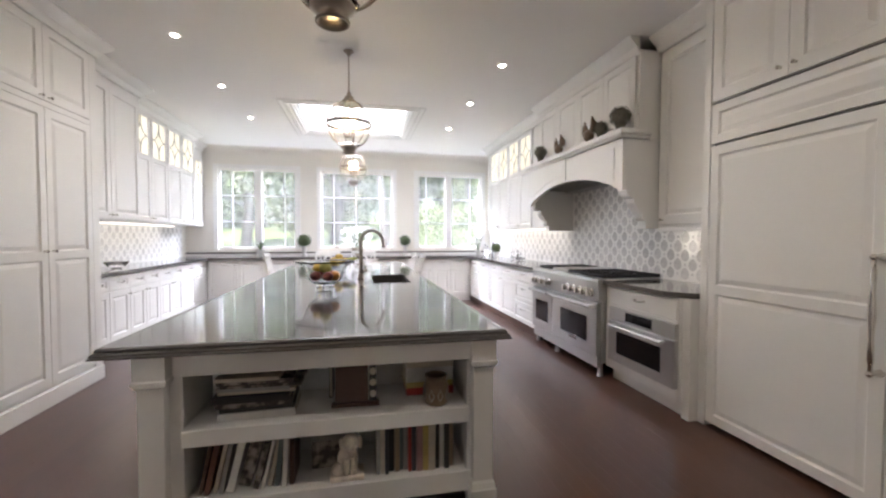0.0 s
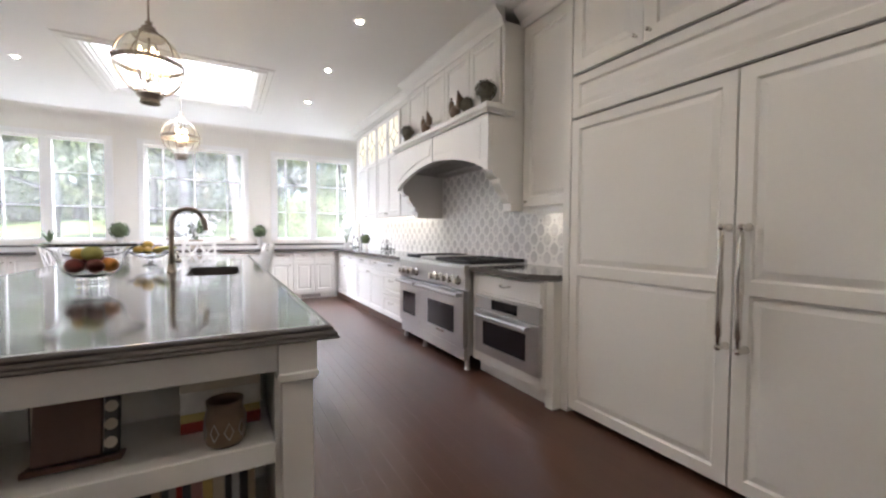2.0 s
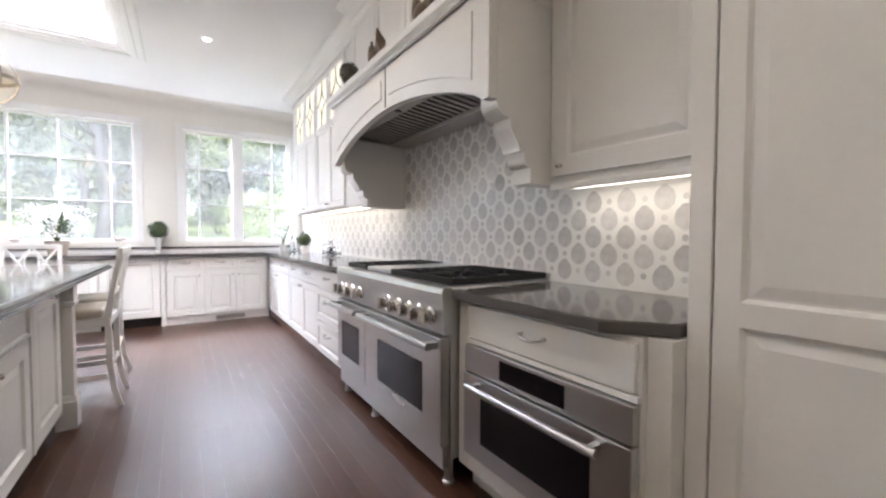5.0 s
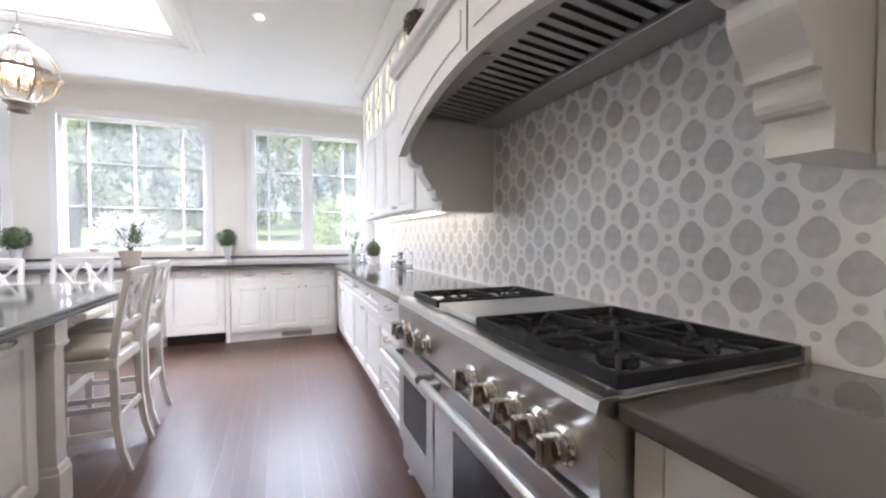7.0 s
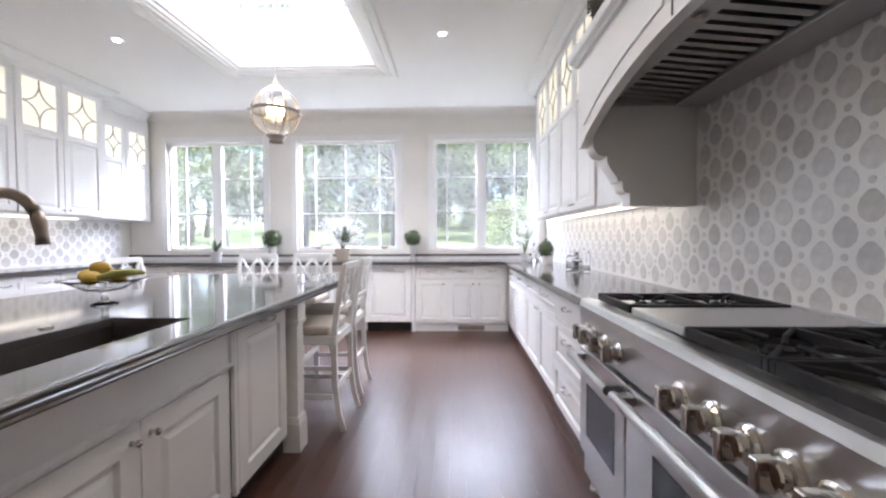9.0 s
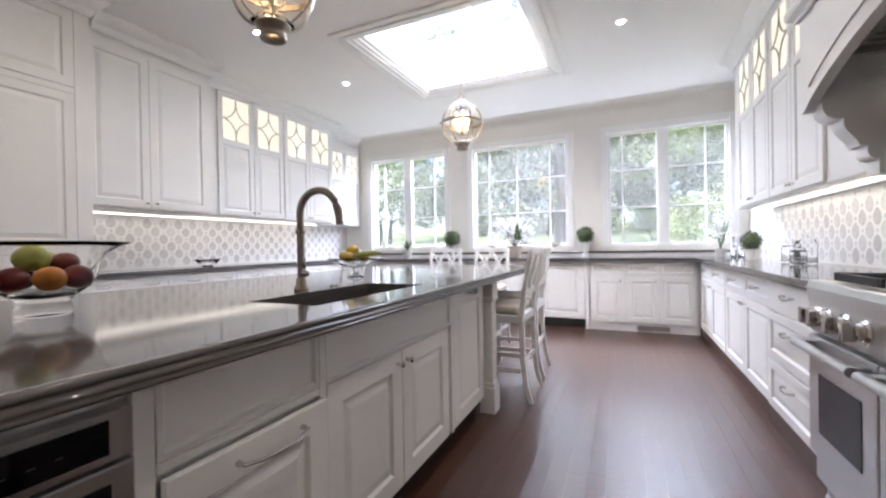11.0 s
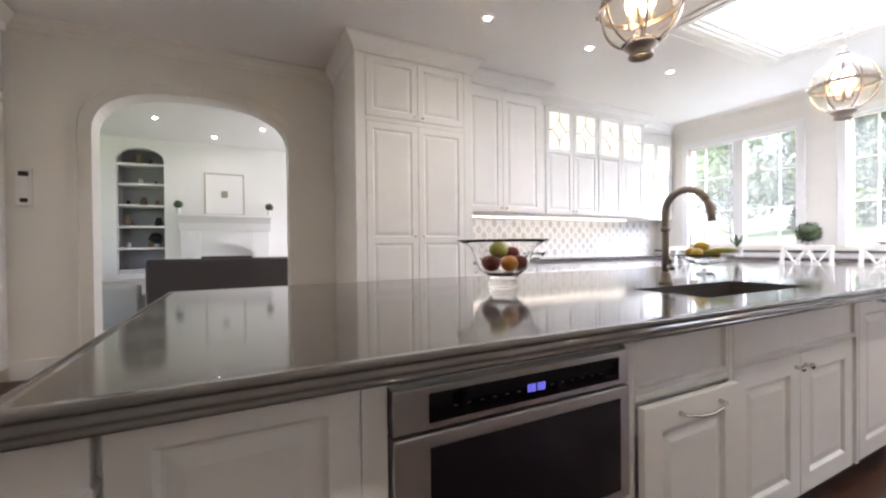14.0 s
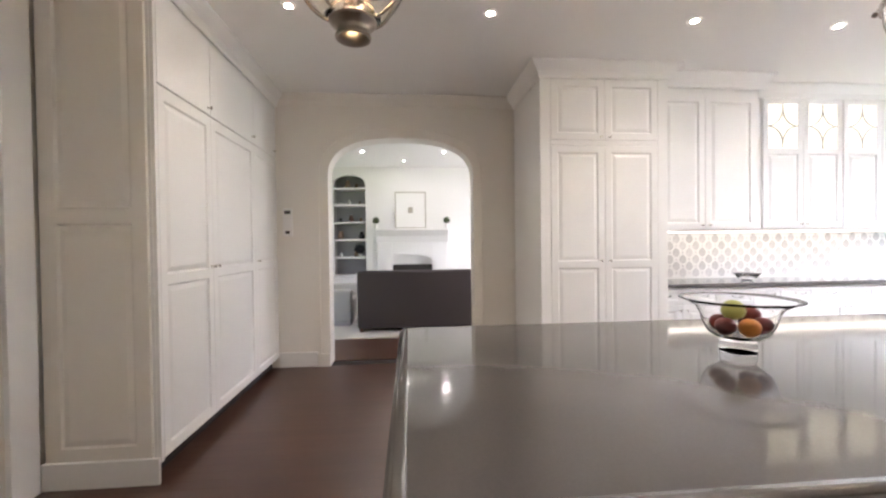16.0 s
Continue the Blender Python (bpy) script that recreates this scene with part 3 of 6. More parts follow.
part("grille_panel", door_mesh(0.062, 2.028, 1.962, 2.225, th=0.038, stile=0.055), M_CAB, fr)
for a, b, kx in ((0.062, 0.56, 0.52), (0.564, 1.04, 0.604), (1.044, 1.53, 1.49), (1.534, 2.028, 1.574)):
    dr = part("upper_door", door_mesh(a, b, 2.245, 2.94, th=0.038, stile=0.075), M_CAB, fr)
    knob(dr, kx, 2.30)
part("crown", moulding([(2.03, -0.004), (0.0, -0.004), (0.0, 0.235)], BIG), M_CAB, fr)

# oven cabinet and wall oven
oc = cabinet("oven_cabinet", "white cabinet with a drawer above a built-in oven", "W", 3.17, 4.40, 5.258, 0, 0.878, 0.61, [
    dict(a0=4.41, a1=5.19, z0=0.715, z1=0.862, plain=True, name="drawer", pull=(4.80, 0.80), half=0.055)], kick=0.12)
part("filler", B(0.0, 0.066, 0.002, 0.02, 0.121, 0.877, bevel=0.002), M_CAB, oc)
part("bottom_rail", B(0.067, 0.858, 0.002, 0.02, 0.121, 0.205, bevel=0.002), M_CAB, oc)
part("top_rail", B(0.067, 0.858, 0.002, 0.02, 0.692, 0.712, bevel=0.002), M_CAB, oc)
structure("baseboard_east", B(3.215, 3.78, 4.331, 4.399, 0, 0.877), M_CAB, "white filler panel beside the fridge")
ov = thing("wall_oven", "stainless steel built-in oven with a dark glass door", "oven", placed("W", 3.165, 4.40, 5.19, 0))
part("control_strip", B(0.002, 0.788, -0.012, 0.024, 0.575, 0.688, bevel=0.003), M_STEEL, ov)
part("display", B(0.23, 0.55, -0.0135, -0.0115, 0.595, 0.672), M_BLACKG, ov, "black glass display")
dr = part("door", B(0.002, 0.788, -0.018, 0.02, 0.21, 0.568, bevel=0.004), M_STEEL, ov)
part("window", B(0.12, 0.655, -0.020, -0.017, 0.29, 0.485), M_BLACKG, dr, "dark glass oven window")
bm = T([(0.08, -0.065, 0.535), (0.71, -0.065, 0.535)], 0.014, 14)
for x in (0.11, 0.68):
    box(bm, x - 0.012, x + 0.012, -0.062, -0.018, 0.525, 0.545, 0.003)
part("handle", bm, M_STEEL, dr, "steel bar handle")

# range
RY0, RY1 = 5.265, 6.70
RW = RY1 - RY0
rg = thing("range_cooker", "wide stainless steel range with two ovens, knobs and black grates", "range", placed("W", 3.10, RY0, RY1, 0))
part("body", B(0.005, RW - 0.005, 0.03, 0.66, 0.13, 0.895, bevel=0.004), M_STEEL, rg)
part("kick_panel", B(0.02, RW - 0.02, 0.0, 0.03, 0.085, 0.19, bevel=0.004), M_STEEL, rg)
for x, y in ((0.045, 0.03), (RW * 0.38, 0.03), (RW - 0.045, 0.03), (0.045, 0.6), (RW - 0.045, 0.6)):
    part("leg", L([(0.0, 0), (0.028, 0.0), (0.03, 0.012), (0.022, 0.02), (0.022, 0.13)], 12, (x, y + 0.02, 0)), M_STEEL, rg)
part("bullnose", P([(0.035, 0.80), (-0.015, 0.845), (-0.02, 0.90), (-0.012, 0.925), (0.0, 0.93), (0.04, 0.93), (0.04, 0.80)], "x", 0.0, RW), M_STEEL, rg)
part("control_panel", P([(0.035, 0.715), (-0.005, 0.715), (-0.008, 0.735), (-0.014, 0.844), (0.034, 0.799)], "x", 0.0, RW), M_STEEL, rg)
part("cooktop", B(0.0, RW, 0.041, 0.66, 0.896, 0.925, bevel=0.003), M_STEEL, rg)
part("backguard", B(0.0, RW, 0.661, 0.685, 0.90, 0.965, bevel=0.003), M_STEEL, rg)
for a, b, wa, wb in ((RW - 0.90, RW - 0.01, 0.735, 1.26), (0.01, RW - 0.908, 0.105, 0.435)):
    dr = part("oven_door", B(a, b, -0.018, 0.029, 0.20, 0.70, bevel=0.005), M_STEEL, rg)
    part("window", B(wa, wb, -0.0205, -0.017, 0.305, 0.55), M_BLACKG, dr, "dark glass oven window")
    bm = T([(a + 0.02, -0.072, 0.665), (b - 0.02, -0.072, 0.665)], 0.019, 16)
    for x in (a + 0.05, b - 0.05):
        box(bm, x - 0.026, x + 0.026, -0.066, -0.018, 0.648, 0.682, 0.004)
    part("handle", bm, M_STEEL, dr, "thick steel tube handle")
part("name_plate", B(0.92, 1.08, -0.021, -0.0175, 0.265, 0.295), M_CHROME, rg, "small blank steel badge")
for x in (0.11, 0.19, 0.33, 0.46, 0.88, 1.01, 1.13, 1.235, 1.335):
    bm = bmesh.new()
    y = -0.012
    tube(bm, [(x, y, 0.79), (x, y - 0.008, 0.79), (x, y - 0.014, 0.79), (x, y - 0.016, 0.79), (x, y - 0.034, 0.79), (x, y - 0.038, 0.79)], [0.043, 0.043, 0.036, 0.030, 0.030, 0.026], 24)
    box(bm, x - 0.013, x + 0.013, y - 0.070, y - 0.030, 0.757, 0.823, 0.005)
    part("knob", bm, M_CHROME, rg, "chromed control knob")


def grate(x0, x1, y0, y1, z):
    bm = bmesh.new()
    t = 0.009
    for x in (x0, x1):
        box(bm, x - t, x + t, y0 - t, y1 + t, z - 0.014, z + 0.018, 0.003)
    for y in (y0, (y0 + y1) / 2, y1):
        box(bm, x0 + t, x1 - t, y - t, y + t, z - 0.014, z + 0.018, 0.003)
    cx = (x0 + x1) / 2
    for cy in ((3 * y0 + y1) / 4, (y0 + 3 * y1) / 4):
        for sx, sy in ((1, 1), (1, -1), (-1, 1), (-1, -1)):
            tube(bm, [(cx + sx * (x1 - x0) / 2, cy + sy * (y1 - y0) / 4, z + 0.012), (cx + sx * 0.055, cy + sy * 0.05, z + 0.012), (cx + sx * 0.03, cy + sy * 0.028, z - 0.004)], 0.008, 6)
        for sx in (-1, 1):
            tube(bm, [(cx + sx * (x1 - x0) / 2, cy, z + 0.012), (cx + sx * 0.045, cy, z + 0.012)], 0.007, 6)
    return bm


for a, b in ((0.80, 1.10), (1.12, 1.42), (0.09, 0.41)):
    part("grate", grate(a, b, 0.050, 0.645, 0.949), M_IRON, rg, "black cast iron grate")
    for cy in (0.20, 0.495):
        part("burner", L([(0.0, 0.0), (0.05, 0.0), (0.052, 0.012), (0.035, 0.016), (0.034, 0.022), (0.0, 0.024)], 18, ((a + b) / 2, cy, 0.925)), M_IRON, rg)
part("griddle_cover", B(0.43, 0.78, 0.045, 0.65, 0.931, 0.960, bevel=0.005), M_STEEL, rg, "flat steel griddle cover")

# east base cabinets
cabinet("drawer_cabinet", "white three-drawer base cabinet beside the range", "W", 3.14, 6.706, 7.48, 0, 0.878, 0.64, [
    dict(a0=6.77, a1=7.46, z0=0.70, z1=0.865, plain=True, name="drawer", pull=(7.11, 0.80)),
    dict(a0=6.77, a1=7.46, z0=0.41, z1=0.69, stile=0.05, name="drawer", pull=(7.11, 0.60)),
    dict(a0=6.77, a1=7.46, z0=0.12, z1=0.40, stile=0.05, name="drawer", pull=(7.11, 0.31))], kick=0.11, recess=0.012, kick_mat=M_KICK)
for a0, a1 in ((7.482, 8.70), (8.702, 9.94)):
    m = (a0 + a1) / 2
    cabinet("base_cabinet", "white panelled base cabinet under the grey stone counter", "W", 3.165, a0, a1, 0, 0.878, 0.615, [
        dict(a0=a0 + .01, a1=m, z0=0.70, z1=0.865, stile=0.04, raised=False, name="drawer", pull=((a0 + m) / 2, 0.79)),
        dict(a0=m, a1=a1 - .01, z0=0.70, z1=0.865, stile=0.04, raised=False, name="drawer", pull=((a1 + m) / 2, 0.79)),
        dict(a0=a0 + .01, a1=m, z0=0.10, z1=0.69, knob=(m - 0.04, 0.64)), dict(a0=m, a1=a1 - .01, z0=0.10, z1=0.69, knob=(m + 0.04, 0.64))], kick=0.09, recess=0.012, kick_mat=M_KICK)

# north base cabinets and dishwasher
dw = thing("dishwasher", "panelled white dishwasher over a black kick board", "dishwasher", placed("S", 9.95, 1.29, 1.89, 0))
part("body", B(0.004, 0.596, 0.022, 0.58, 0.12, 0.875), M_CAB, dw)
part("front_panel", door_mesh(0.006, 0.594, 0.13, 0.87, stile=0.075), M_CAB, dw)
part("kick_board", B(0.004, 0.596, 0.07, 0.5, 0.0, 0.118), M_DARK, dw)
pull(dw, 0.3, 0.83)
structure("baseboard_post", B(1.893, 1.937, 9.945, 10.5, 0, 0.877, bevel=0.003), M_CAB, "white end panel beside the dishwasher")
ds = []
for a, b in ((1.96, 2.35), (2.37, 2.74), (2.74, 3.13)):
    ds += [dict(a0=a, a1=b, z0=0.70, z1=0.865, stile=0.035, raised=False, name="drawer", pull=((a + b) / 2, 0.80)), dict(a0=a, a1=b, z0=0.11, z1=0.69, knob=(b - 0.04 if b < 2.8 else a + 0.04, 0.63))]
cabinet("base_cabinet", "white panelled base cabinet below the window ledge", "S", 9.95, 1.94, 3.164, 0, 0.878, 0.6, ds, kick=0.09, recess=0.03)
part_v = structure("floor_vent", B(2.5, 2.85, 9.968, 9.979, 0.02, 0.075), M_BAFFLE, "dark steel vent grille in the kick board")
for a0, a1 in ((-1.82, -0.80), (-0.80, 0.25), (0.25, 1.288)):
    m = (a0 + a1) / 2
    cabinet("base_cabinet", "white panelled base cabinet below the window ledge", "S", 9.95, a0 + 0.001, a1, 0, 0.878, 0.6, [
        dict(a0=a0 + .01, a1=m, z0=0.12, z1=0.865, knob=(m - 0.04, 0.78)), dict(a0=m, a1=a1 - .01, z0=0.12, z1=0.865, knob=(m + 0.04, 0.78))], kick=0.10)

# stone counters
CT0, CT1 = 0.879, 0.92


def slab(name, outline, label, mat=None):
    bm = P(outline, "z", CT0, CT1)
    bmesh.ops.bevel(bm, geom=[e for e in bm.edges if abs(e.verts[0].co.z - e.verts[1].co.z) < 1e-5], offset=0.006, segments=2, profile=0.5, affect="EDGES")
    return tagged(part(name, bm, mat or M_STONE), label, "countertop")


slab("countertop", [(3.13, 4.50), (3.26, 4.335), (3.785, 4.335), (3.785, 5.260), (3.13, 5.260)], "dark grey polished stone counter beside the range")
slab("countertop", [(3.10, 6.706), (3.785, 6.706), (3.785, 10.615), (-2.40, 10.615), (-2.40, 6.205), (-1.79, 6.205), (-1.79, 9.90), (3.10, 9.90)][::-1], "grey polished stone counter running round three walls")
# made-up white strip that gives the counter's pale band of reflected light
structure("trim_upstand", B(-2.40, 3.785, 10.575, 10.597, 0.9202, 0.968), M_TRIM, "white strip added for the pale reflection band below the window ledge")
tagged(part("window_ledge", B(-2.40, 3.785, 10.555, 10.597, 0.9685, 0.998, bevel=0.004), M_STONE), "thin grey stone ledge below the windows", "ledge")

# east wall cabinets and hood
cabinet("wall_cabinet", "white single-door wall cabinet between hood and fridge", "W", 3.53, 4.332, 5.068, 1.40, 2.975, 0.255, [
    dict(a0=4.37, a1=5.04, z0=1.43, z1=2.93, stile=0.08, knob=(4.99, 1.475))])
glazed_run("glazed_cabinet", "W", 3.45, 7.06, 9.72, 1.44, 0.335, PANES, 2.385, 2.88)
structure("trim_light_rail", B(3.54, 3.56, 4.345, 5.06, 1.372, 1.3995, bevel=0.003), M_CAB, "slim white light rail below the wall cabinet")
hd = thing("range_hood", "white mantel range hood with arched front and corbels", "range hood", placed("W", 3.18, 5.07, 7.055, 0))
HW = 7.055 - 5.07
arc = [(0.04 + (HW - 0.08) * i / 28, 1.735 + 0.205 * math.sin(math.pi * min(1, max(0, i / 28))) ** 0.75) for i in range(29)]
part("front_panel", P([(0.0, 2.20), (0.0, 1.735)] + arc + [(HW, 1.735), (HW, 2.20)], "y", 0.0, 0.045), M_CAB, hd)
for a, b in ((0.09, HW / 2 - 0.035), (HW / 2 + 0.035, HW - 0.09)):
    low = []
    for i in range(13):
        x = a + (b - a) * i / 12
        k = (x - 0.04) / (HW - 0.08)
        low.append((x, 1.735 + 0.205 * math.sin(math.pi * k) ** 0.75 + 0.055))
    inn = [(a + 0.02, 2.13)] + [(x + 0.02 * (1 - 2 * i / 12), z + 0.018) for i, (x, z) in enumerate(low)] + [(b - 0.02, 2.13)]
    part("front_field", P(inn, "y", -0.007, -0.0005), M_CAB, hd)
part("seam", B(HW / 2 - 0.004, HW / 2 + 0.004, -0.003, -0.0003, 1.95, 2.195), M_GAP, hd)
PROF = [(0.0465, 2.19), (0.0465, 1.735)] + [(0.0465 + 0.060 * (1 - math.cos(a)), 1.735 - 0.065 * math.sin(a)) for a in (math.pi / 12 * k for k in range(1, 7))]
PROF += [(0.122, 1.670), (0.122, 1.645)] + [(0.122 + 0.055 * math.sin(a) ** 2, 1.645 - 0.110 * k / 8) for k, a in ((k, math.pi / 16 * k) for k in range(1, 9))]
PROF += [(0.205, 1.535), (0.205, 1.510)] + [(0.205 + 0.030 * (1 - math.cos(a)), 1.510 - 0.040 * math.sin(a)) for a in (math.pi / 8 * k for k in range(1, 5))] + [(0.245, 1.470), (0.245, 1.40), (0.60, 1.40), (0.60, 2.19)]
for x0, x1 in ((0.0, 0.11), (HW - 0.11, HW)):
    part("corbel_cheek", P(PROF, "x", x0, x1), M_CAB, hd, "stepped white corbel side panel")
# near-black sheet: the shade seen between the baffles, put into the colour
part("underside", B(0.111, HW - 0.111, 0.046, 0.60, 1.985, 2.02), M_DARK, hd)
part("vent_frame", P([(0.12, 1.93), (0.14, 1.93), (0.50, 1.93), (0.52, 1.93), (0.52, 1.984), (0.12, 1.984)], "x", 0.15, 0.19), M_BAFFLE, hd)
part("vent_back", B(0.191, HW - 0.19, 0.43, 0.59, 1.91, 1.984, bevel=0.003), M_BAFFLE, hd)
part("front_lip", P([(0.046, 1.984), (0.046, 1.955), (0.13, 1.945), (0.13, 1.984)], "x", 0.191, HW - 0.19), M_BAFFLE, hd)
for i in range(26):
    x = 0.225 + i * (HW - 0.45) / 25
    part("baffle", P([(0.131, 1.978), (0.131, 1.962), (0.425, 1.930), (0.425, 1.948)], "x", x - 0.0165, x + 0.0165), M_BAFFLE, hd)
for x in (0.35, HW / 2, HW - 0.35):
    part("hood_lamp", L([(0, -0.004), (0.022, -0.004), (0.026, 0.0), (0.0, 0.0)], 14, (x, 0.09, 1.946)), M_CHROME, hd)
LEDGE = [(0.0, 2.20), (-0.02, 2.20), (-0.025, 2.215), (-0.045, 2.23), (-0.05, 2.25), (-0.05, 2.27), (0.0, 2.27)]
part("ledge_moulding", moulding([(0, 0.34), (0, 0), (HW, 0), (HW, 0.26)], LEDGE), M_CAB, hd)
part("ledge", B(0.0, HW, 0.0, 0.60, 2.191, 2.268), M_CAB, hd)
part("chimney", B(0.0, HW, 0.16, 0.60, 2.2685, 2.975, bevel=0.003), M_CAB, hd)
for i in range(4):
    a = 0.03 + i * (HW - 0.06) / 4
    part("chimney_panel", door_mesh(a + 0.003, a + (HW - 0.06) / 4 - 0.003, 2.30, 2.93, y=0.139, th=0.02, stile=0.06), M_CAB, hd)
structure("trim_crown_east", moulding([(3.34, 5.07), (3.34, 7.055), (3.45, 7.055), (3.45, 9.72), (3.78, 9.72)], BIG), M_TRIM, "white crown moulding over the hood and wall cabinets")
structure("trim_crown_side", moulding([(3.53, 4.34), (3.53, 5.068)], BIG), M_TRIM, "white crown moulding over the small wall cabinet")

# under-cabinet lights: lit strips with area lamps below them
for nm, x, y0, y1, z, pw in (("W", -2.20, 6.25, 9.55, 1.478, P_UND), ("E", 3.62, 7.10, 9.65, 1.42, P_UND), ("E2", 3.66, 4.40, 5.02, 1.385, P_UND * 0.17)):
    s = tagged(part("light_strip", B(x - 0.02, x + 0.02, y0, y1, z, z + 0.012, bevel=0.002), M_STRIP), "thin lit strip under the wall cabinets", "light strip")
    lamp("strip_lamp", "AREA", look((x, (y0 + y1) / 2, z - 0.004), (x, (y0 + y1) / 2, 0)), pw, (1.0, 0.86, 0.66), size=(0.05, y1 - y0))

# ---------------------------------------------------------------- south cabinets
sc = cabinet("closet_cabinet", "tall white panelled cabinets along the wall beside the arch", "N", 2.20, -2.405, -0.22, 0, 2.965, 0.64, [
    dict(a0=-0.90, a1=-0.25, z0=2.37, z1=2.94, plain=True, knob=(-0.95 + 0.09, 2.42)), dict(a0=-1.74, a1=-0.90, z0=2.37, z1=2.94, plain=True, knob=(-1.70, 2.43)), dict(a0=-2.39, a1=-1.74, z0=2.37, z1=2.94, plain=True, knob=(-2.3, 2.43)),
    dict(a0=-0.90, a1=-0.25, z0=0.12, z1=2.35, rails=(1.19,), knob=(-0.87, 1.24)), dict(a0=-1.74, a1=-0.90, z0=0.12, z1=2.35, rails=(1.19,), knob=(-0.95, 1.24)),
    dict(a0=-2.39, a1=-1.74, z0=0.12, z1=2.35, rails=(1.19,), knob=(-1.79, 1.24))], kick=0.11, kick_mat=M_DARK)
part("corner_post", B(0.0, 0.028, 0.0, 0.02, 0.11, 2.96), M_CAB, sc)
end = part("end_panel", door_mesh(0.0, 0.58, 0.14, 2.95, y=0, th=0.02, stile=0.085, rails=(1.57,)), M_WALL, sc, "framed end panel")
end.matrix_local = Matrix.Translation((-0.021, 0.62, 0)) @ pose(0, 0, 0, 0, 0, -90)
part("base_board", B(-0.045, -0.022, -0.01, 0.63, 0.0, 0.155, bevel=0.004), M_CAB, sc)
part("crown", moulding([(-0.02, 0.63), (-0.02, 0.0), (2.18, 0.0)], [(-o, z) for o, z in BIG]), M_CAB, sc)
th = thing("thermostat", "white wall control panel with two small dark screens", "thermostat", placed("E", XL + 0.0, 2.26, 2.40, 0))
part("case", B(0.0, 0.11, -0.021, 0.0, 1.49, 1.81, bevel=0.006), M_TRIM, th)
part("screen", B(0.022, 0.088, -0.0235, -0.0215, 1.742, 1.782), M_DARK, th)
part("screen", B(0.03, 0.08, -0.0235, -0.0215, 1.518, 1.552), M_DARK, th)
part("cover", B(0.020, 0.090, -0.028, -0.0215, 1.575, 1.715, bevel=0.004), M_TRIM, th)

# ---------------------------------------------------------------- island
IX0, IX1, IY0, IY1, IT = -0.08, 1.590, 3.615, 8.46, 0.903
IB0, IB1 = 0.05, 1.49
isl = thing("kitchen_island", "long white panelled island with open bookshelves at one end", "kitchen island")
bm = bmesh.new()
box(bm, IB0 + 0.02, IB1, 4.06, 5.53, 0.10, 0.868), box(bm, IB0 + 0.02, IB1, 5.53, 6.40, 0.10, 0.69), box(bm, IB0 + 0.02, IB1 - 0.02, 6.40, 7.06, 0.10, 0.868), box(bm, 0.42, 1.08, 7.06, 8.0, 0.10, 0.868)
part("carcass", bm, M_CAB, isl)
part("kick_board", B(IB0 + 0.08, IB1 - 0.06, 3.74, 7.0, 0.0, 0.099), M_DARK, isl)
# open bookcase end
part("back_board", B(IB0 + 0.02, IB1, 4.04, 4.059, 0.10, 0.868), M_CAB, isl)
part("bottom_board", B(IB0 + 0.12, IB1 - 0.05, 3.69, 4.039, 0.14, 0.235, bevel=0.003), M_CAB, isl)
part("shelf", B(IB0 + 0.16, IB1 - 0.09, 3.67, 4.039, 0.475, 0.545, bevel=0.004), M_CAB, isl)
part("apron", B(IB0 + 0.14, IB1 - 0.07, 3.672, 3.72, 0.765, 0.868, bevel=0.003), M_CAB, isl)
part("top_board", B(IB0 + 0.16, IB1 - 0.09, 3.721, 4.039, 0.80, 0.868), M_CAB, isl)
for x0, x1 in ((IB0 + 0.02, IB0 + 0.159), (IB1 - 0.089, IB1 - 0.001)):
    part("side_board", B(x0, x1, 3.70, 4.039, 0.10, 0.868, bevel=0.002), M_CAB, isl)


def post(x0, x1, y0, y1):
    bm = bmesh.new()
    cx, cy, hx, hy = (x0 + x1) / 2, (y0 + y1) / 2, (x1 - x0) / 2, (y1 - y0) / 2
    prof = [(0.0, 0.0), (0.0, 0.165), (-0.004, 0.17), (-0.006, 0.195), (-0.014, 0.205), (-0.014, 0.73), (-0.004, 0.737), (-0.004, 0.745), (0.002, 0.747), (0.002, 0.762), (-0.003, 0.766), (-0.003, 0.868)]
    rings = [[bm.verts.new((cx + sx * (hx + g), cy + sy * (hy + g), z)) for sx, sy in ((-1, -1), (1, -1), (1, 1), (-1, 1))] for g, z in prof]
    for p, q in zip(rings, rings[1:]):
        for k in range(4):
            bm.faces.new((p[k], p[(k + 1) % 4], q[(k + 1) % 4], q[k]))
    bm.faces.new(rings[0]), bm.faces.new(rings[-1])
    return bm


for x0, x1, y0, y1 in ((IB0 + 0.005, IB0 + 0.125, 3.635, 3.75), (IB1 - 0.085, IB1 + 0.035, 3.635, 3.75), (1.475, 1.575, 6.96, 7.075), (-0.01, 0.09, 6.96, 7.075)):
    part("corner_post", post(x0, x1, y0, y1), M_CAB, isl)
fm = placed("E", 1.515, 0, 1)  # local x is the world's y


def island_front(name, a0, a1, z0, z1, proud=0.0, **k):
    ob = part(name, door_mesh(a0, a1, z0, z1, y=-proud, th=0.02, **k), M_CAB, isl)
    ob.matrix_local = fm
    return ob


island_front("side_panel", 3.76, 4.15, 0.13, 0.86, stile=0.06)
island_front("stile", 4.151, 4.205, 0.11, 0.866, plain=True)
island_front("stile", 4.893, 4.932, 0.11, 0.866, plain=True)
island_front("false_drawer", 4.934, 5.395, 0.685, 0.852, stile=0.014, raised=False)
w = island_front("bin_drawer", 4.934, 5.395, 0.12, 0.655, proud=0.03, stile=0.075)
pull(w, 5.19, 0.615, 0.10, -0.03)
island_front("rail", 4.933, 5.395, 0.66, 0.684, plain=True)
island_front("stile", 5.396, 5.425, 0.11, 0.866, plain=True)
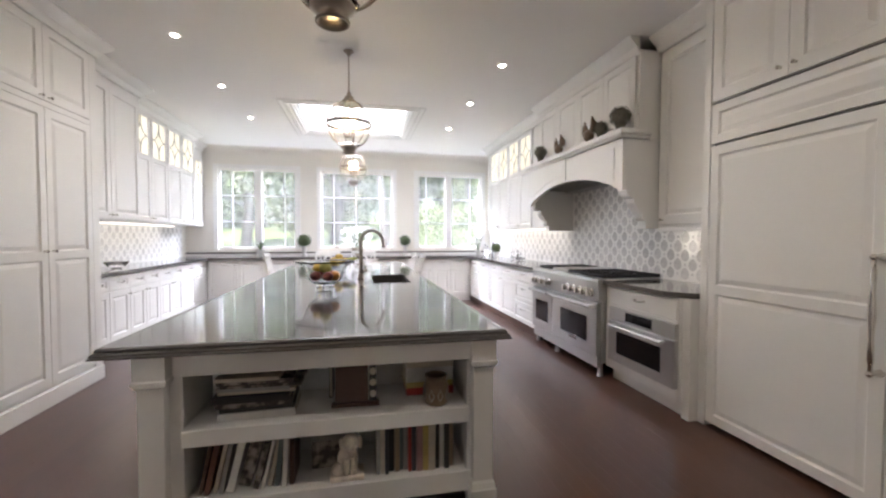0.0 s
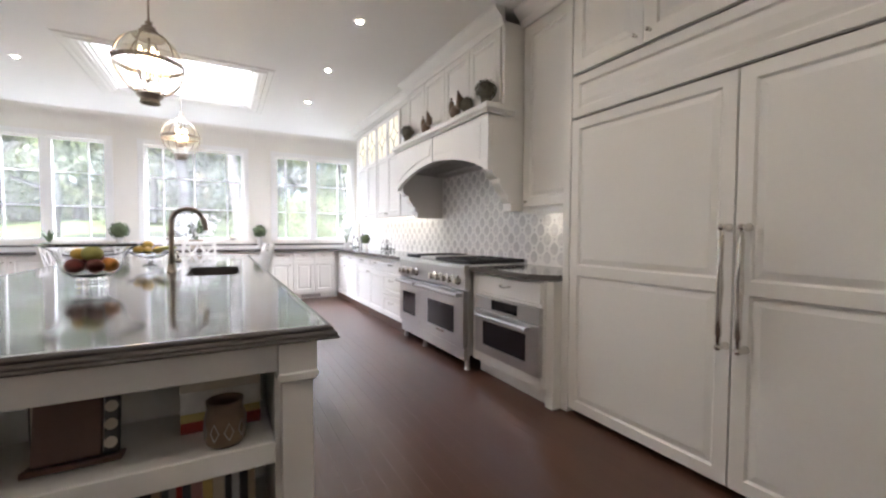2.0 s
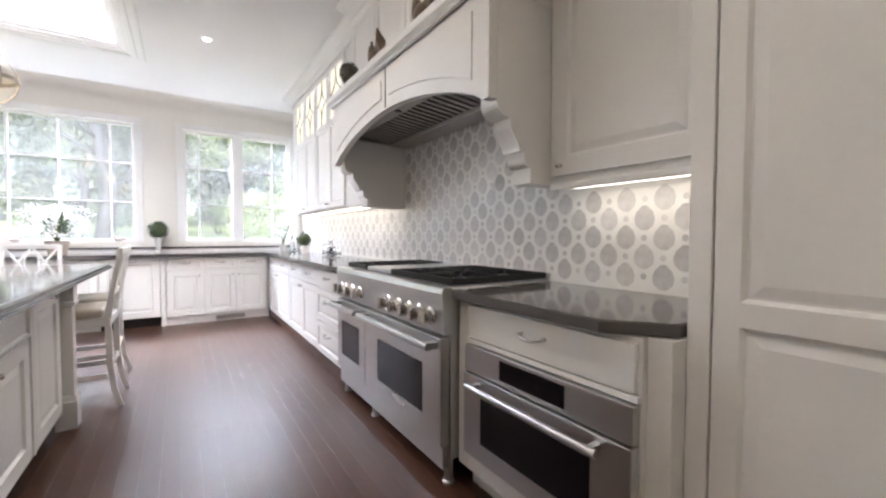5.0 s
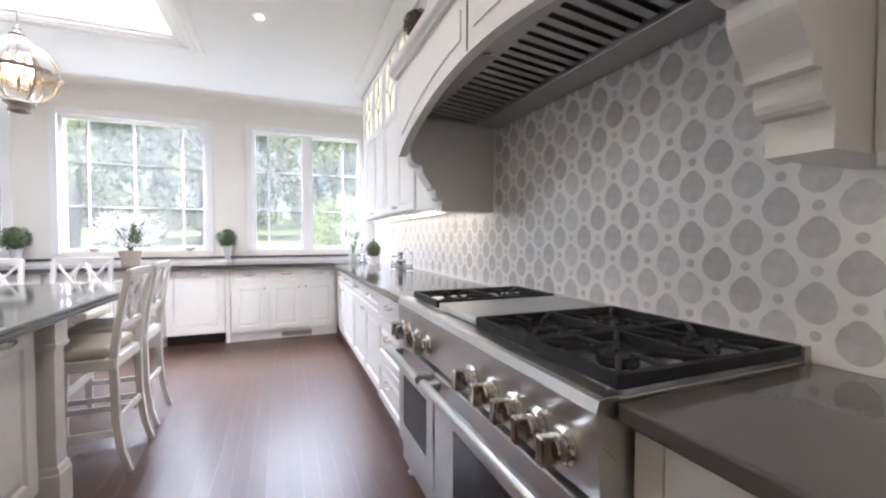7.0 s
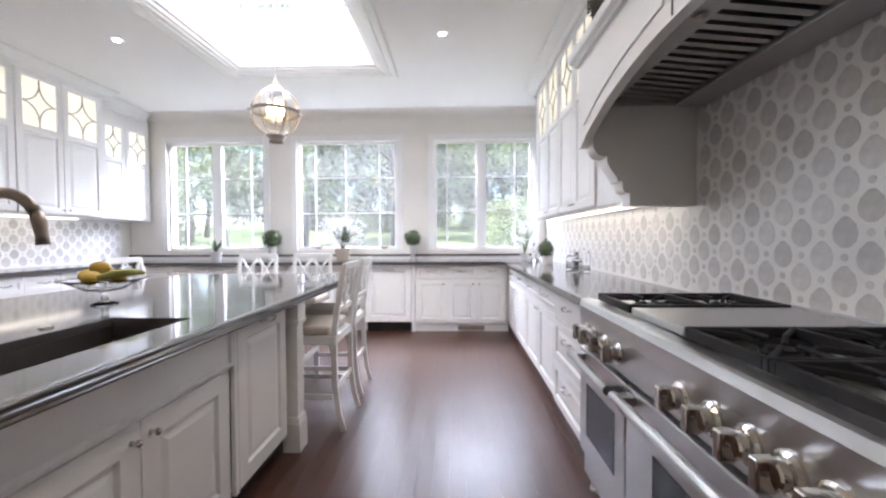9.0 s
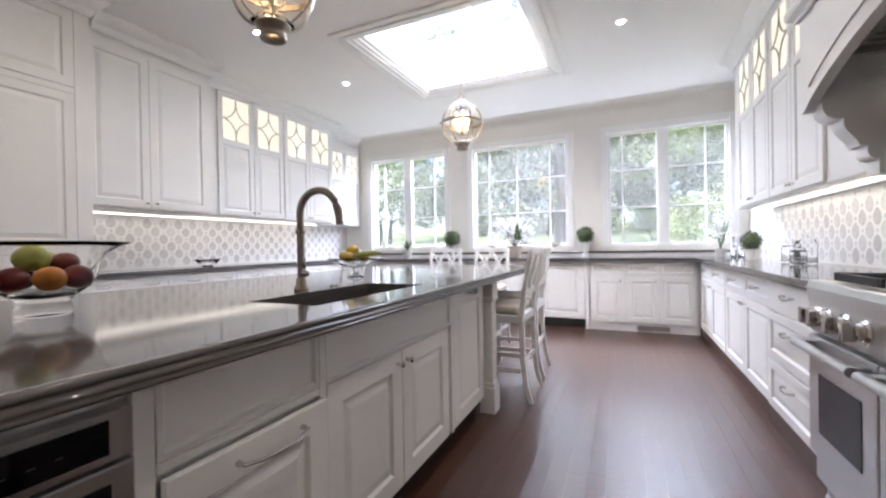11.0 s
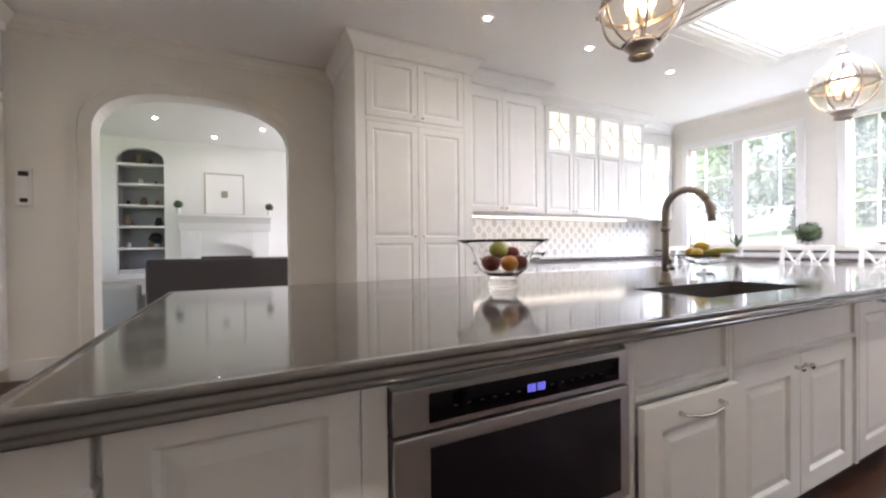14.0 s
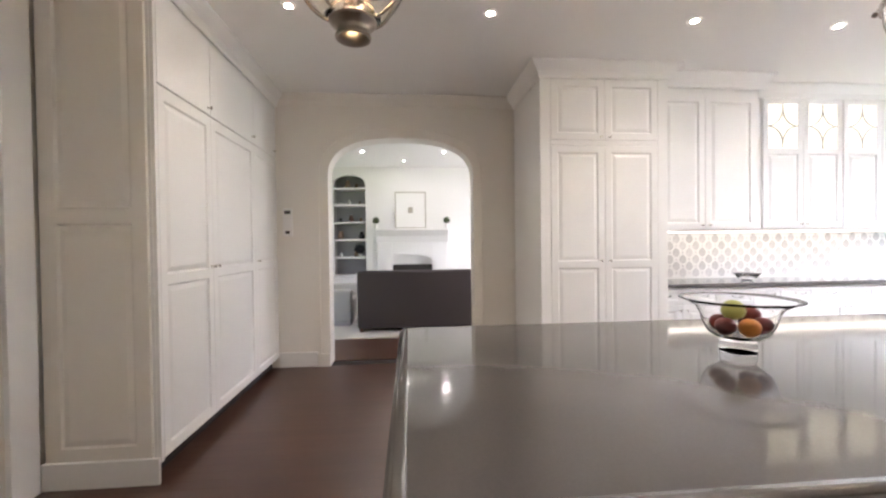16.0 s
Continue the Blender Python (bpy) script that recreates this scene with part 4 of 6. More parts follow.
island_front("false_drawer", 5.426, 6.40, 0.685, 0.852, stile=0.014, raised=False)
w = island_front("door", 5.428, 5.885, 0.12, 0.68, stile=0.075)
knob(w, 5.85, 0.63)
w = island_front("door", 5.889, 6.36, 0.12, 0.68, stile=0.075)
knob(w, 5.925, 0.63)
island_front("stile", 6.402, 6.43, 0.11, 0.866, plain=True)
w = island_front("pullout_door", 6.432, 6.93, 0.12, 0.855, stile=0.075)
pull(w, 6.70, 0.83, 0.06)
part("panel_west", door_mesh(0.0, 3.19, 0.12, 0.86, th=0.02, stile=0.08), M_CAB, isl).matrix_local = placed("W", IB0 - 0.001, 3.76, 6.95)
# worktop with an ogee edge and a cut-out for the sink
SKX0, SKX1, SKY0, SKY1 = 1.035, 1.375, 5.545, 6.345
wt = thing("island_worktop", "dark grey polished stone island top with a double ogee edge", "countertop")
bm = bmesh.new()
for a in ((IX0 + .05, SKX0, IY0 + .05, IY1 - .05), (SKX1, IX1 - .05, IY0 + .05, IY1 - .05), (SKX0, SKX1, IY0 + .05, SKY0), (SKX0, SKX1, SKY1, IY1 - .05)):
    box(bm, *a, 0.870, IT)
part("slab", bm, M_STONE, wt)
EDGE = [(0.05, IT), (0.026, IT), (0.0205, IT - 0.0025), (0.0175, IT - 0.008), (0.0185, IT - 0.0135), (0.0215, IT - 0.0155), (0.0135, IT - 0.0165), (0.0075, IT - 0.021), (0.0055, IT - 0.027),
        (0.0085, IT - 0.0305), (0.0035, IT - 0.0315), (0.0, IT - 0.036), (0.002, IT - 0.0405), (0.05, IT - 0.0405)]
part("edge", moulding([(IX0, IY0), (IX1, IY0), (IX1, IY1), (IX0, IY1)], EDGE, True), M_STONE, wt, "stepped ogee stone edge", True)
sn = thing("sink", "undermounted stainless steel prep sink", "sink")
bm = bmesh.new()
t = 0.008
box(bm, SKX0 - t, SKX1 + t, SKY0 - t, SKY1 + t, 0.70, 0.706)
for a in ((SKX0 - t, SKX0, SKY0 - t, SKY1 + t), (SKX1, SKX1 + t, SKY0 - t, SKY1 + t), (SKX0, SKX1, SKY0 - t, SKY0), (SKX0, SKX1, SKY1, SKY1 + t)):
    box(bm, *a, 0.706, 0.8695)
part("basin", bm, M_STEELD, sn)
part("drain", L([(0.0, 0.0), (0.045, 0.0), (0.045, 0.004), (0.03, 0.003), (0.0, 0.001)], 20, (1.2, 5.95, 0.7065)), M_CHROME, sn)
fc = thing("kitchen_faucet", "tall gooseneck kitchen faucet in brushed nickel", "faucet", pose(0.925, 5.945, IT))
part("base", L([(0.0, 0.0), (0.034, 0.0), (0.036, 0.008), (0.028, 0.02), (0.025, 0.05), (0.020, 0.06)], 20), M_NICKEL, fc, "", True)
arcp = [(0, 0, 0.055), (0, 0, 0.15), (0, 0, 0.26), (0, 0, 0.36)] + [(0.105 - 0.105 * math.cos(a), 0.02 * (1 - math.cos(a)) / 2, 0.37 + 0.108 * math.sin(a)) for a in (math.pi * i / 14 for i in range(0, 13))]
part("neck", T(arcp, [0.018] * len(arcp), 14), M_NICKEL, fc, "", True)
part("collar", L([(0.019, 0.0), (0.024, 0.004), (0.024, 0.02), (0.019, 0.026)], 18, (0, 0, 0.27)), M_NICKEL, fc, "", True)
ex, ey, ez = arcp[-1]
part("spray_head", T([(ex, ey, ez), (ex + 0.012, ey, ez - 0.03), (ex + 0.02, ey, ez - 0.075), (ex + 0.023, ey, ez - 0.105)], [0.016, 0.020, 0.017, 0.019], 14), M_NICKEL, fc, "", True)
bm = T([(0.02, -0.012, 0.085), (0.055, -0.03, 0.085), (0.06, -0.033, 0.085)], [0.016, 0.018, 0.010], 12)
tube(bm, [(0.045, -0.025, 0.09), (0.04, -0.022, 0.135), (0.036, -0.02, 0.155)], [0.008, 0.006, 0.009], 8)
part("lever", bm, M_CHROME, fc, "", True)
tagged(part("air_switch", L([(0, 0), (0.022, 0), (0.022, 0.006), (0.014, 0.009), (0, 0.010)], 16, (0.95, 6.15, IT + 0.0003)), M_CHROME), "small round nickel button beside the faucet", "switch")

# microwave drawer
mw = thing("microwave_drawer", "stainless steel microwave drawer with a black glass front", "microwave", placed("E", 1.52, 4.21, 4.888, 0))
part("control_strip", B(0.0, 0.676, -0.012, 0.03, 0.735, 0.825, bevel=0.003), M_STEEL, mw)
cp = part("control_glass", B(0.078, 0.636, -0.0145, -0.0115, 0.75, 0.81), M_BLACKG, mw, "black glass control panel")
for k in range(4):
    x = 0.330 + 0.0125 * k + (0.004 if k > 1 else 0.0)
    bm = bmesh.new()
    for a in ((0.0, 0.009, 0.770, 0.7715), (0.0, 0.009, 0.7775, 0.779), (0.0, 0.009, 0.785, 0.7865), (0.0, 0.0015, 0.7715, 0.785), (0.0075, 0.009, 0.7715, 0.785)):
        box(bm, x + a[0], x + a[1], -0.016, -0.0142, a[2], a[3])
    part("clock_digit", bm, M_DISP, cp, "blue lit clock digit")
for i in range(14):
    if i not in (6, 7):
        part("key_mark", B(0.134 + i * 0.033, 0.144 + i * 0.033, -0.0156, -0.0143, 0.775, 0.7775), M_MARK, cp)
dr = part("drawer_front", B(0.0, 0.676, -0.016, 0.03, 0.43, 0.729, bevel=0.004), M_STEEL, mw)
part("window", B(0.078, 0.636, -0.019, -0.0155, 0.455, 0.70), M_BLACKG, dr, "black glass drawer window")
part("island_drawer_below", B(0.0, 0.676, 0.006, 0.03, 0.12, 0.425, bevel=0.003), M_CAB, isl).matrix_local = placed("E", 1.52, 4.21, 4.888, 0)

# ---------------------------------------------------------------- counter chairs
ch = thing("counter_chair", "white wooden counter chair with fretwork back and cream seat cushion", "chair", pose(1.485, 7.42, 0, 0, 0, -90), "chairs round the island")
SH = 0.60
for x in (-0.19, 0.19):
    part("back_leg", T([(x, 0.27, 0.0), (x, 0.235, 0.12), (x, 0.215, 0.30), (x, 0.21, SH), (x * 1.0, 0.235, 0.80), (x, 0.285, 1.065)], [0.019, 0.022, 0.024, 0.025, 0.022, 0.019], 4), M_CAB, ch)
    part("front_leg", T([(x * 1.02, -0.20, 0.0), (x * 1.02, -0.195, 0.3), (x * 1.02, -0.19, SH)], [0.019, 0.022, 0.025], 4), M_CAB, ch)
    part("side_stretcher", B(x - 0.009, x + 0.009, -0.185, 0.20, 0.20, 0.235, bevel=0.003), M_CAB, ch)
part("front_stretcher", B(-0.18, 0.18, -0.205, -0.18, 0.26, 0.30, bevel=0.003), M_CAB, ch)
part("back_stretcher", B(-0.18, 0.18, 0.208, 0.226, 0.26, 0.295, bevel=0.003), M_CAB, ch)
part("seat_frame", B(-0.215, 0.215, -0.22, 0.225, SH - 0.045, SH + 0.012, bevel=0.006), M_CAB, ch)
bm = B(-0.205, 0.205, -0.21, 0.19, SH + 0.0125, SH + 0.075)
bmesh.ops.bevel(bm, geom=bm.edges[:], offset=0.03, segments=4, profile=0.6, affect="EDGES")
part("cushion", bm, M_LINEN, ch, "cream linen cushion", True)


def back_y(z):
    return 0.21 + 0.075 * max(0, (z - SH) / 0.465) ** 1.5


for z0, z1 in ((1.03, 1.075), (0.75, 0.785)):
    y = back_y((z0 + z1) / 2)
    part("back_rail", B(-0.19, 0.19, y - 0.011, y + 0.011, z0, z1, bevel=0.004), M_CAB, ch)
for sx in (-1, 1):
    for za, zb in ((0.79, 1.03), (1.03, 0.79)):
        pts = [(sx * (0.01 + 0.16 * k / 6), back_y(za + (zb - za) * k / 6), za + (zb - za) * k / 6) for k in range(7)]
        part("fret", T(pts, 0.011, 4), M_CAB, ch)
ring = [(0.05 * math.cos(a), back_y(0.91 + 0.085 * math.sin(a)), 0.91 + 0.085 * math.sin(a)) for a in (2 * math.pi * i / 20 for i in range(21))]
part("fret_ring", T(ring, 0.009, 6), M_CAB, ch)
for x, y, r in ((1.46, 7.98, -88), (0.40, 8.60, 1), (0.97, 8.60, -1), (-0.13, 8.12, 92)):
    copy_thing(ch, pose(x, y, 0, 0, 0, r))

# ---------------------------------------------------------------- bowls of fruit
bw = thing("glass_bowl", "clear flared glass fruit bowl on a foot", "bowl", pose(0.65, 5.10, IT))
BO = [(0.0, 0.0), (0.062, 0.0), (0.066, 0.006), (0.064, 0.032), (0.058, 0.042), (0.075, 0.060), (0.108, 0.085), (0.125, 0.12), (0.135, 0.16), (0.150, 0.19), (0.185, 0.212), (0.212, 0.222)]
BO = [(q * 1.07, h * 1.04) for q, h in BO]
BI = [(0.210, 0.226), (0.182, 0.216), (0.146, 0.195), (0.130, 0.162), (0.120, 0.122), (0.103, 0.090), (0.07, 0.066), (0.0, 0.058)]
BI = [(q * 1.07, h * 1.04) for q, h in BI]
part("bowl", L(BO + BI, 48), M_BOWL, bw, "", True)


def fruit(name, label, mat, c, r, squash=(1, 1, 1), turn=(0, 0, 0)):
    ob = tagged(part(name, ball(bmesh.new(), (0, 0, 0), r, 18, squash), mat, None, "", True), label, "fruit", "fruit in the bowls")
    ob.matrix_world = pose(*c, *turn)
    return ob


bx, by, bz = 0.65, 5.10, IT
AP, OR = ("apple", "dark red apple in the glass bowl", M_APPLE), ("orange", "ripe orange in the glass bowl", M_ORANGE)
for (nm, lb, mt), dx, dy, dz, r in ((AP, 0.030, -0.082, 0.122, 0.040), (AP, 0.052, 0.066, 0.122, 0.041), (AP, -0.040, 0.085, 0.122, 0.040), (OR, 0.074, -0.012, 0.121, 0.041), (AP, -0.062, -0.035, 0.120, 0.042),
                                    (AP, 0.004, 0.055, 0.168, 0.039), (("pear", "green-yellow pear on top of the fruit", M_PEAR), 0.010, -0.030, 0.186, 0.046), (("lemon", "yellow lemon in the glass bowl", M_LEMON), -0.055, 0.020, 0.182, 0.036)):
    fruit(nm, lb, mt, (bx + dx, by + dy, bz + dz), r, (1, 1, 0.93))
cs = thing("compote_dish", "glass footed dish holding lemons", "dish", pose(0.70, 6.68, IT))
part("dish", L([(0, 0), (0.055, 0.0), (0.056, 0.006), (0.018, 0.02), (0.014, 0.05), (0.02, 0.065), (0.08, 0.075), (0.12, 0.10), (0.16, 0.122), (0.185, 0.128), (0.184, 0.132), (0.155, 0.127), (0.115, 0.106), (0.076, 0.081), (0, 0.075)], 40), M_BOWL, cs, "", True)
for dx, dy, dz, r, tz in ((-0.08, 0.0, 0.145, 0.034, 20), (-0.01, -0.06, 0.14, 0.034, 80), (0.05, 0.03, 0.14, 0.034, 140), (-0.03, 0.05, 0.145, 0.034, 60), (-0.02, 0.0, 0.185, 0.034, 10)):
    fruit("lemon", "yellow lemon in the footed dish", M_LEMON, (0.70 + dx, 6.68 + dy, IT + dz), r, (1.35, 1, 1), (0, 0, tz))
tagged(part("banana", T([(0.74, 6.60, 1.047), (0.80, 6.62, 1.062), (0.86, 6.66, 1.067), (0.89, 6.71, 1.062)], [0.010, 0.019, 0.018, 0.007], 8), M_PEAR, None, "", True), "unripe green banana lying in the dish", "fruit")
bowl2 = tagged(part("white_bowl", L([(0, 0), (0.05, 0.0), (0.05, 0.008), (0.08, 0.03), (0.13, 0.085), (0.135, 0.085), (0.083, 0.022), (0, 0.012)], 32, (-2.02, 7.55, 0.92)), M_THIN, None, "", True), "shallow glass bowl on the counter", "bowl")

# ---------------------------------------------------------------- pendants and downlights
def pendant(y, rod_top):
    p = thing("pendant_lantern", "glass globe lantern with aged nickel bands and lit candle bulbs", "pendant lamp", pose(0.82, y, 2.12), "globe lanterns over the island")
    R, zc = 0.205, 0.275
    a0, a1 = -1.17, 1.17
    prof = [(R * math.cos(a), zc + 1.08 * R * math.sin(a)) for a in (a0 + (a1 - a0) * i / 18 for i in range(19))]
    gl = part("globe", L(prof + [(r - 0.003, z) for r, z in prof[::-1]], 40, closed=True), M_AMBER, p, "clear seeded glass globe", True)
    gl.visible_shadow = False
    bm = L([(0.055, 0.0), (0.062, 0.0), (0.064, 0.008), (0.058, 0.012), (0.060, 0.035), (0.072, 0.042), (0.076, 0.05), (0.084, 0.055), (0.084, 0.062), (0.056, 0.062)], 28, closed=True)
    part("bottom_ring", bm, M_NICKEL, p, "", True)
    band = L([(R + 0.001, zc - 0.015), (R + 0.009, zc - 0.015), (R + 0.009, zc + 0.015), (R + 0.001, zc + 0.015)], 40, closed=True)
    part("band", band, M_NICKEL, p, "aged nickel equator band")
    for k in range(24):
        a = 2 * math.pi * k / 24
        part("stud", ball(bmesh.new(), ((R + 0.011) * math.cos(a), (R + 0.011) * math.sin(a), zc), 0.006, 6), M_CHROME, p)
    for k in range(6):
        a = 2 * math.pi * k / 6 + 0.3
        pts = [((r + 0.006) * math.cos(a), (r + 0.006) * math.sin(a), z) for r, z in prof]
        part("rib", T(pts, 0.0055, 6), M_NICKEL, p, "", True)
    part("cap", L([(0.070, 0.462), (0.094, 0.458), (0.100, 0.462), (0.100, 0.470), (0.088, 0.475), (0.068, 0.478), (0.066, 0.496), (0.058, 0.508), (0.046, 0.516), (0.036, 0.520), (0.036, 0.524), (0.043, 0.527), (0.043, 0.536), (0.034, 0.540), (0.022, 0.548), (0.018, 0.562), (0.024, 0.567), (0.024, 0.573), (0.010, 0.580), (0.006, 0.605)], 32), M_NICKEL, p)
    for k in range(4):
        a = math.pi / 2 * k + 0.55
        part("finial", ball(bmesh.new(), ((R + 0.020) * math.cos(a), (R + 0.020) * math.sin(a), zc), 0.013, 8), M_NICKEL, p)
    part("rod", T([(0, 0, 0.60), (0, 0, rod_top - 2.12 - 0.03)], 0.006, 8), M_NICKEL, p)
    part("canopy", L([(0.0, rod_top - 2.12), (0.05, rod_top - 2.12), (0.05, rod_top - 2.127), (0.03, rod_top - 2.14), (0.014, rod_top - 2.165), (0.006, rod_top - 2.17)], 20), M_NICKEL, p)
    part("stem", T([(0, 0, 0.50), (0, 0, 0.17)], 0.008, 8), M_NICKEL, p)
    for k in range(4):
        a = math.pi / 2 * k + 0.5
        x, y2 = 0.055 * math.cos(a), 0.055 * math.sin(a)
        part("candle_arm", T([(0, 0, 0.17), (x * 0.7, y2 * 0.7, 0.155), (x, y2, 0.175), (x, y2, 0.25)], 0.007, 6), M_NICKEL, p)
        part("bulb", L([(0.010, 0.25), (0.019, 0.275), (0.022, 0.30), (0.014, 0.35), (0.002, 0.39)], 10, (x, y2, 0)), M_BULB, p, "lit candle bulb", True)


for y, top in ((3.49, ZC), (5.90, ZC), (8.40, ZC + 0.62)):
    pendant(y, top)
for x in (-0.67, 2.36):
    for y in (2.85, 4.30, 5.90, 7.12, 8.41):
        d = thing("downlight", "small round recessed ceiling downlight, lit", "downlight", pose(x, y, ZC), "recessed downlights in the ceiling")
        part("trim_ring", L([(0.027, -0.002), (0.052, -0.002), (0.052, -0.006), (0.045, -0.010), (0.029, -0.008)], 24, closed=True), M_TRIM, d)
        part("lens", L([(0.0, -0.004), (0.019, -0.004), (0.0235, -0.003), (0.0, -0.003)], 20), M_DOWN, d)
        lamp("downlight_beam", "SPOT", look((x, y, ZC - 0.012), (x, y + 0.001, 0)), P_DOWN, (1.0, 0.87, 0.70), cone=126, radius=0.03)

# ---------------------------------------------------------------- plants and ornaments
def leaves(bm, n, place, size, rng):
    """n small bent leaves; place(rng) gives a point and an outward way."""
    for _ in range(n):
        c, out = place(rng)
        side = out.cross(Vector((rng.uniform(-1, 1), rng.uniform(-1, 1), rng.uniform(-1, 1)))).normalized()
        tip = (out + side * rng.uniform(-0.8, 0.8)).normalized()
        across = tip.cross(out if abs(tip.dot(out)) < 0.95 else side).normalized()
        s = size * rng.uniform(0.6, 1.3)
        v = [bm.verts.new(p) for p in (c, c + tip * s * 0.5 + across * s * 0.3, c + tip * s, c + tip * s * 0.5 - across * s * 0.3)]
        bm.faces.new(v)
    return bm


def clipped_ball(bm, c, r, n, size, seed):
    rng = random.Random(seed)

    def place(g):
        w = Vector((g.gauss(0, 1), g.gauss(0, 1), g.gauss(0, 1))).normalized()
        return Vector(c) + w * r * g.uniform(0.88, 0.98), w
    ball(bm, c, r * 0.90, 14)
    return leaves(bm, n, place, size, rng)


def topiary(x, y, z, r, label, mat, pot_mat, pot_h=0.10, stem=0.0, seed=1):
    t = thing("topiary_ball", label, "plant", pose(x, y, z))
    if pot_h:
        part("pot", L([(0, 0), (r * 0.42, 0), (r * 0.42, pot_h * 0.08), (r * 0.26, pot_h * 0.14), (r * 0.34, pot_h * 0.5), (r * 0.42, pot_h * 0.9), (r * 0.46, pot_h), (r * 0.40, pot_h), (r * 0.38, pot_h * 0.9), (0, pot_h * 0.9)], 16) if pot_h > 0.15 else L([(0, 0), (r * 0.42, 0), (r * 0.55, pot_h * 0.9), (r * 0.60, pot_h), (r * 0.52, pot_h), (r * 0.48, pot_h * 0.9), (0, pot_h * 0.9)], 16), pot_mat, t)
    part("foliage", clipped_ball(bmesh.new(), (0, 0, pot_h + stem + r * 0.93), r, 420, r * 0.22, seed), mat, t)
    return t


topiary(-0.19, 10.47, 0.9205, 0.125, "clipped boxwood ball in a small grey pot below the window", M_BOX, M_POT, 0.195, 0.0, 2)
topiary(1.86, 10.47, 0.9205, 0.110, "clipped boxwood ball in a small footed pot below the window", M_BOX, M_POT, 0.205, 0.0, 3)
topiary(3.235, 5.185, 2.2685, 0.083, "dried moss ball in a small pot on the hood ledge", M_MOSS, M_MOSS, 0.072, 0.0, 4)
topiary(3.27, 5.545, 2.2685, 0.066, "dried moss ball behind a pottery rooster", M_MOSS, M_MOSS, 0.072, 0.0, 6)
topiary(3.235, 6.83, 2.2685, 0.075, "dried moss ball in a small pot on the hood ledge", M_MOSS, M_MOSS, 0.085, 0.0, 5)


def rooster(y, s, turn):
    bm = bmesh.new()
    ball(bm, (0, 0, 0.11 * s), 0.07 * s, 12, (0.8, 1.15, 1.0))
    tube(bm, [(0, -0.05 * s, 0.13 * s), (0, -0.085 * s, 0.19 * s), (0, -0.09 * s, 0.235 * s), (0, -0.11 * s, 0.245 * s)], [0.045 * s, 0.032 * s, 0.026 * s, 0.006 * s], 10)
    tube(bm, [(0, -0.075 * s, 0.255 * s), (0, -0.09 * s, 0.275 * s), (0, -0.10 * s, 0.26 * s)], [0.008 * s, 0.012 * s, 0.006 * s], 6)
    for k in range(5):
        a = 0.25 * k
        tube(bm, [(0, 0.05 * s, 0.13 * s), (0.008 * (k - 2) * s, 0.11 * s + 0.02 * s * math.cos(a), 0.15 * s + 0.05 * s * a), (0.012 * (k - 2) * s, 0.12 * s - 0.03 * s * a + 0.03 * s, 0.21 * s + 0.02 * s * k)], [0.022 * s, 0.024 * s, 0.008 * s], 6)
    for x in (-0.02, 0.02):
        tube(bm, [(x * s, 0, 0.0), (x * s, 0, 0.06 * s)], 0.007 * s, 6)
    box(bm, -0.045 * s, 0.045 * s, -0.05 * s, 0.06 * s, 0, 0.008 * s)
    ob = tagged(part("rooster_figure", bm, M_CERAM, None, "", True), "brown pottery rooster on the hood ledge", "figurine", "roosters on the hood ledge")
    ob.matrix_world = pose(3.24, y, 2.2685, 0, 0, turn)


rooster(5.71, 0.92, 175)
rooster(6.35, 0.86, 175)


def strap_plant(x, y, z, r, h, n, label, pot, seed, flowers=0, spread=0.5, wide=1.0):
    rng = random.Random(seed)
    t = thing("potted_plant", label, "plant", pose(x, y, z))
    part("pot", L([(0, 0), (r * 0.75, 0), (r, r * 1.4), (r * 1.03, r * 1.45), (r * 0.9, r * 1.45), (r * 0.85, r * 1.3), (0, r * 1.3)], 18), pot, t)
    bm, fl = bmesh.new(), bmesh.new()
    for i in range(n):
        a, lean, k = rng.uniform(0, 6.28), rng.uniform(0.3, 1.0), rng.uniform(0.7, 1.1)
        pts = [Vector((math.cos(a) * lean * h * 0.55 * s, math.sin(a) * lean * h * 0.55 * s, r * 1.3 + h * k * (s - 0.45 * lean * s * s))) for s in (0, 0.33, 0.66, 1.0)]
        w = Vector((-math.sin(a), math.cos(a), 0))
        rows = [(bm.verts.new(p + w * b * wide), bm.verts.new(p - w * b * wide), bm.verts.new(p + Vector((0, 0, -0.004)))) for p, b in zip(pts, (0.008, 0.014, 0.012, 0.001))]
        for p, q in zip(rows, rows[1:]):
            bm.faces.new((p[0], p[2], q[2], q[0])), bm.faces.new((p[2], p[1], q[1], q[2]))
    part("leaves", bm, M_LEAF, t)
    if flowers:
        for i in range(flowers):
            a, d, zz = rng.uniform(0, 6.28), rng.uniform(0.03, h * spread), r * 1.4 + h * rng.uniform(0.10, 0.80)
            c = Vector((d * math.cos(a), d * math.sin(a), zz))
            for k in range(5):
                b = 6.28 * k / 5
                u = Vector((math.cos(b), 0.4 * math.sin(a + b), math.sin(b)))
                v = [fl.verts.new(p) for p in (c, c + u * 0.032 + Vector((0.008, 0.014, 0.012)), c + u * 0.055, c + u * 0.032 - Vector((0, -0.01, 0.008)))]
                fl.faces.new(v)
        tagged(part("blossom", fl, M_WHITEP, t, "white petals"), kind="stuff")
    return t


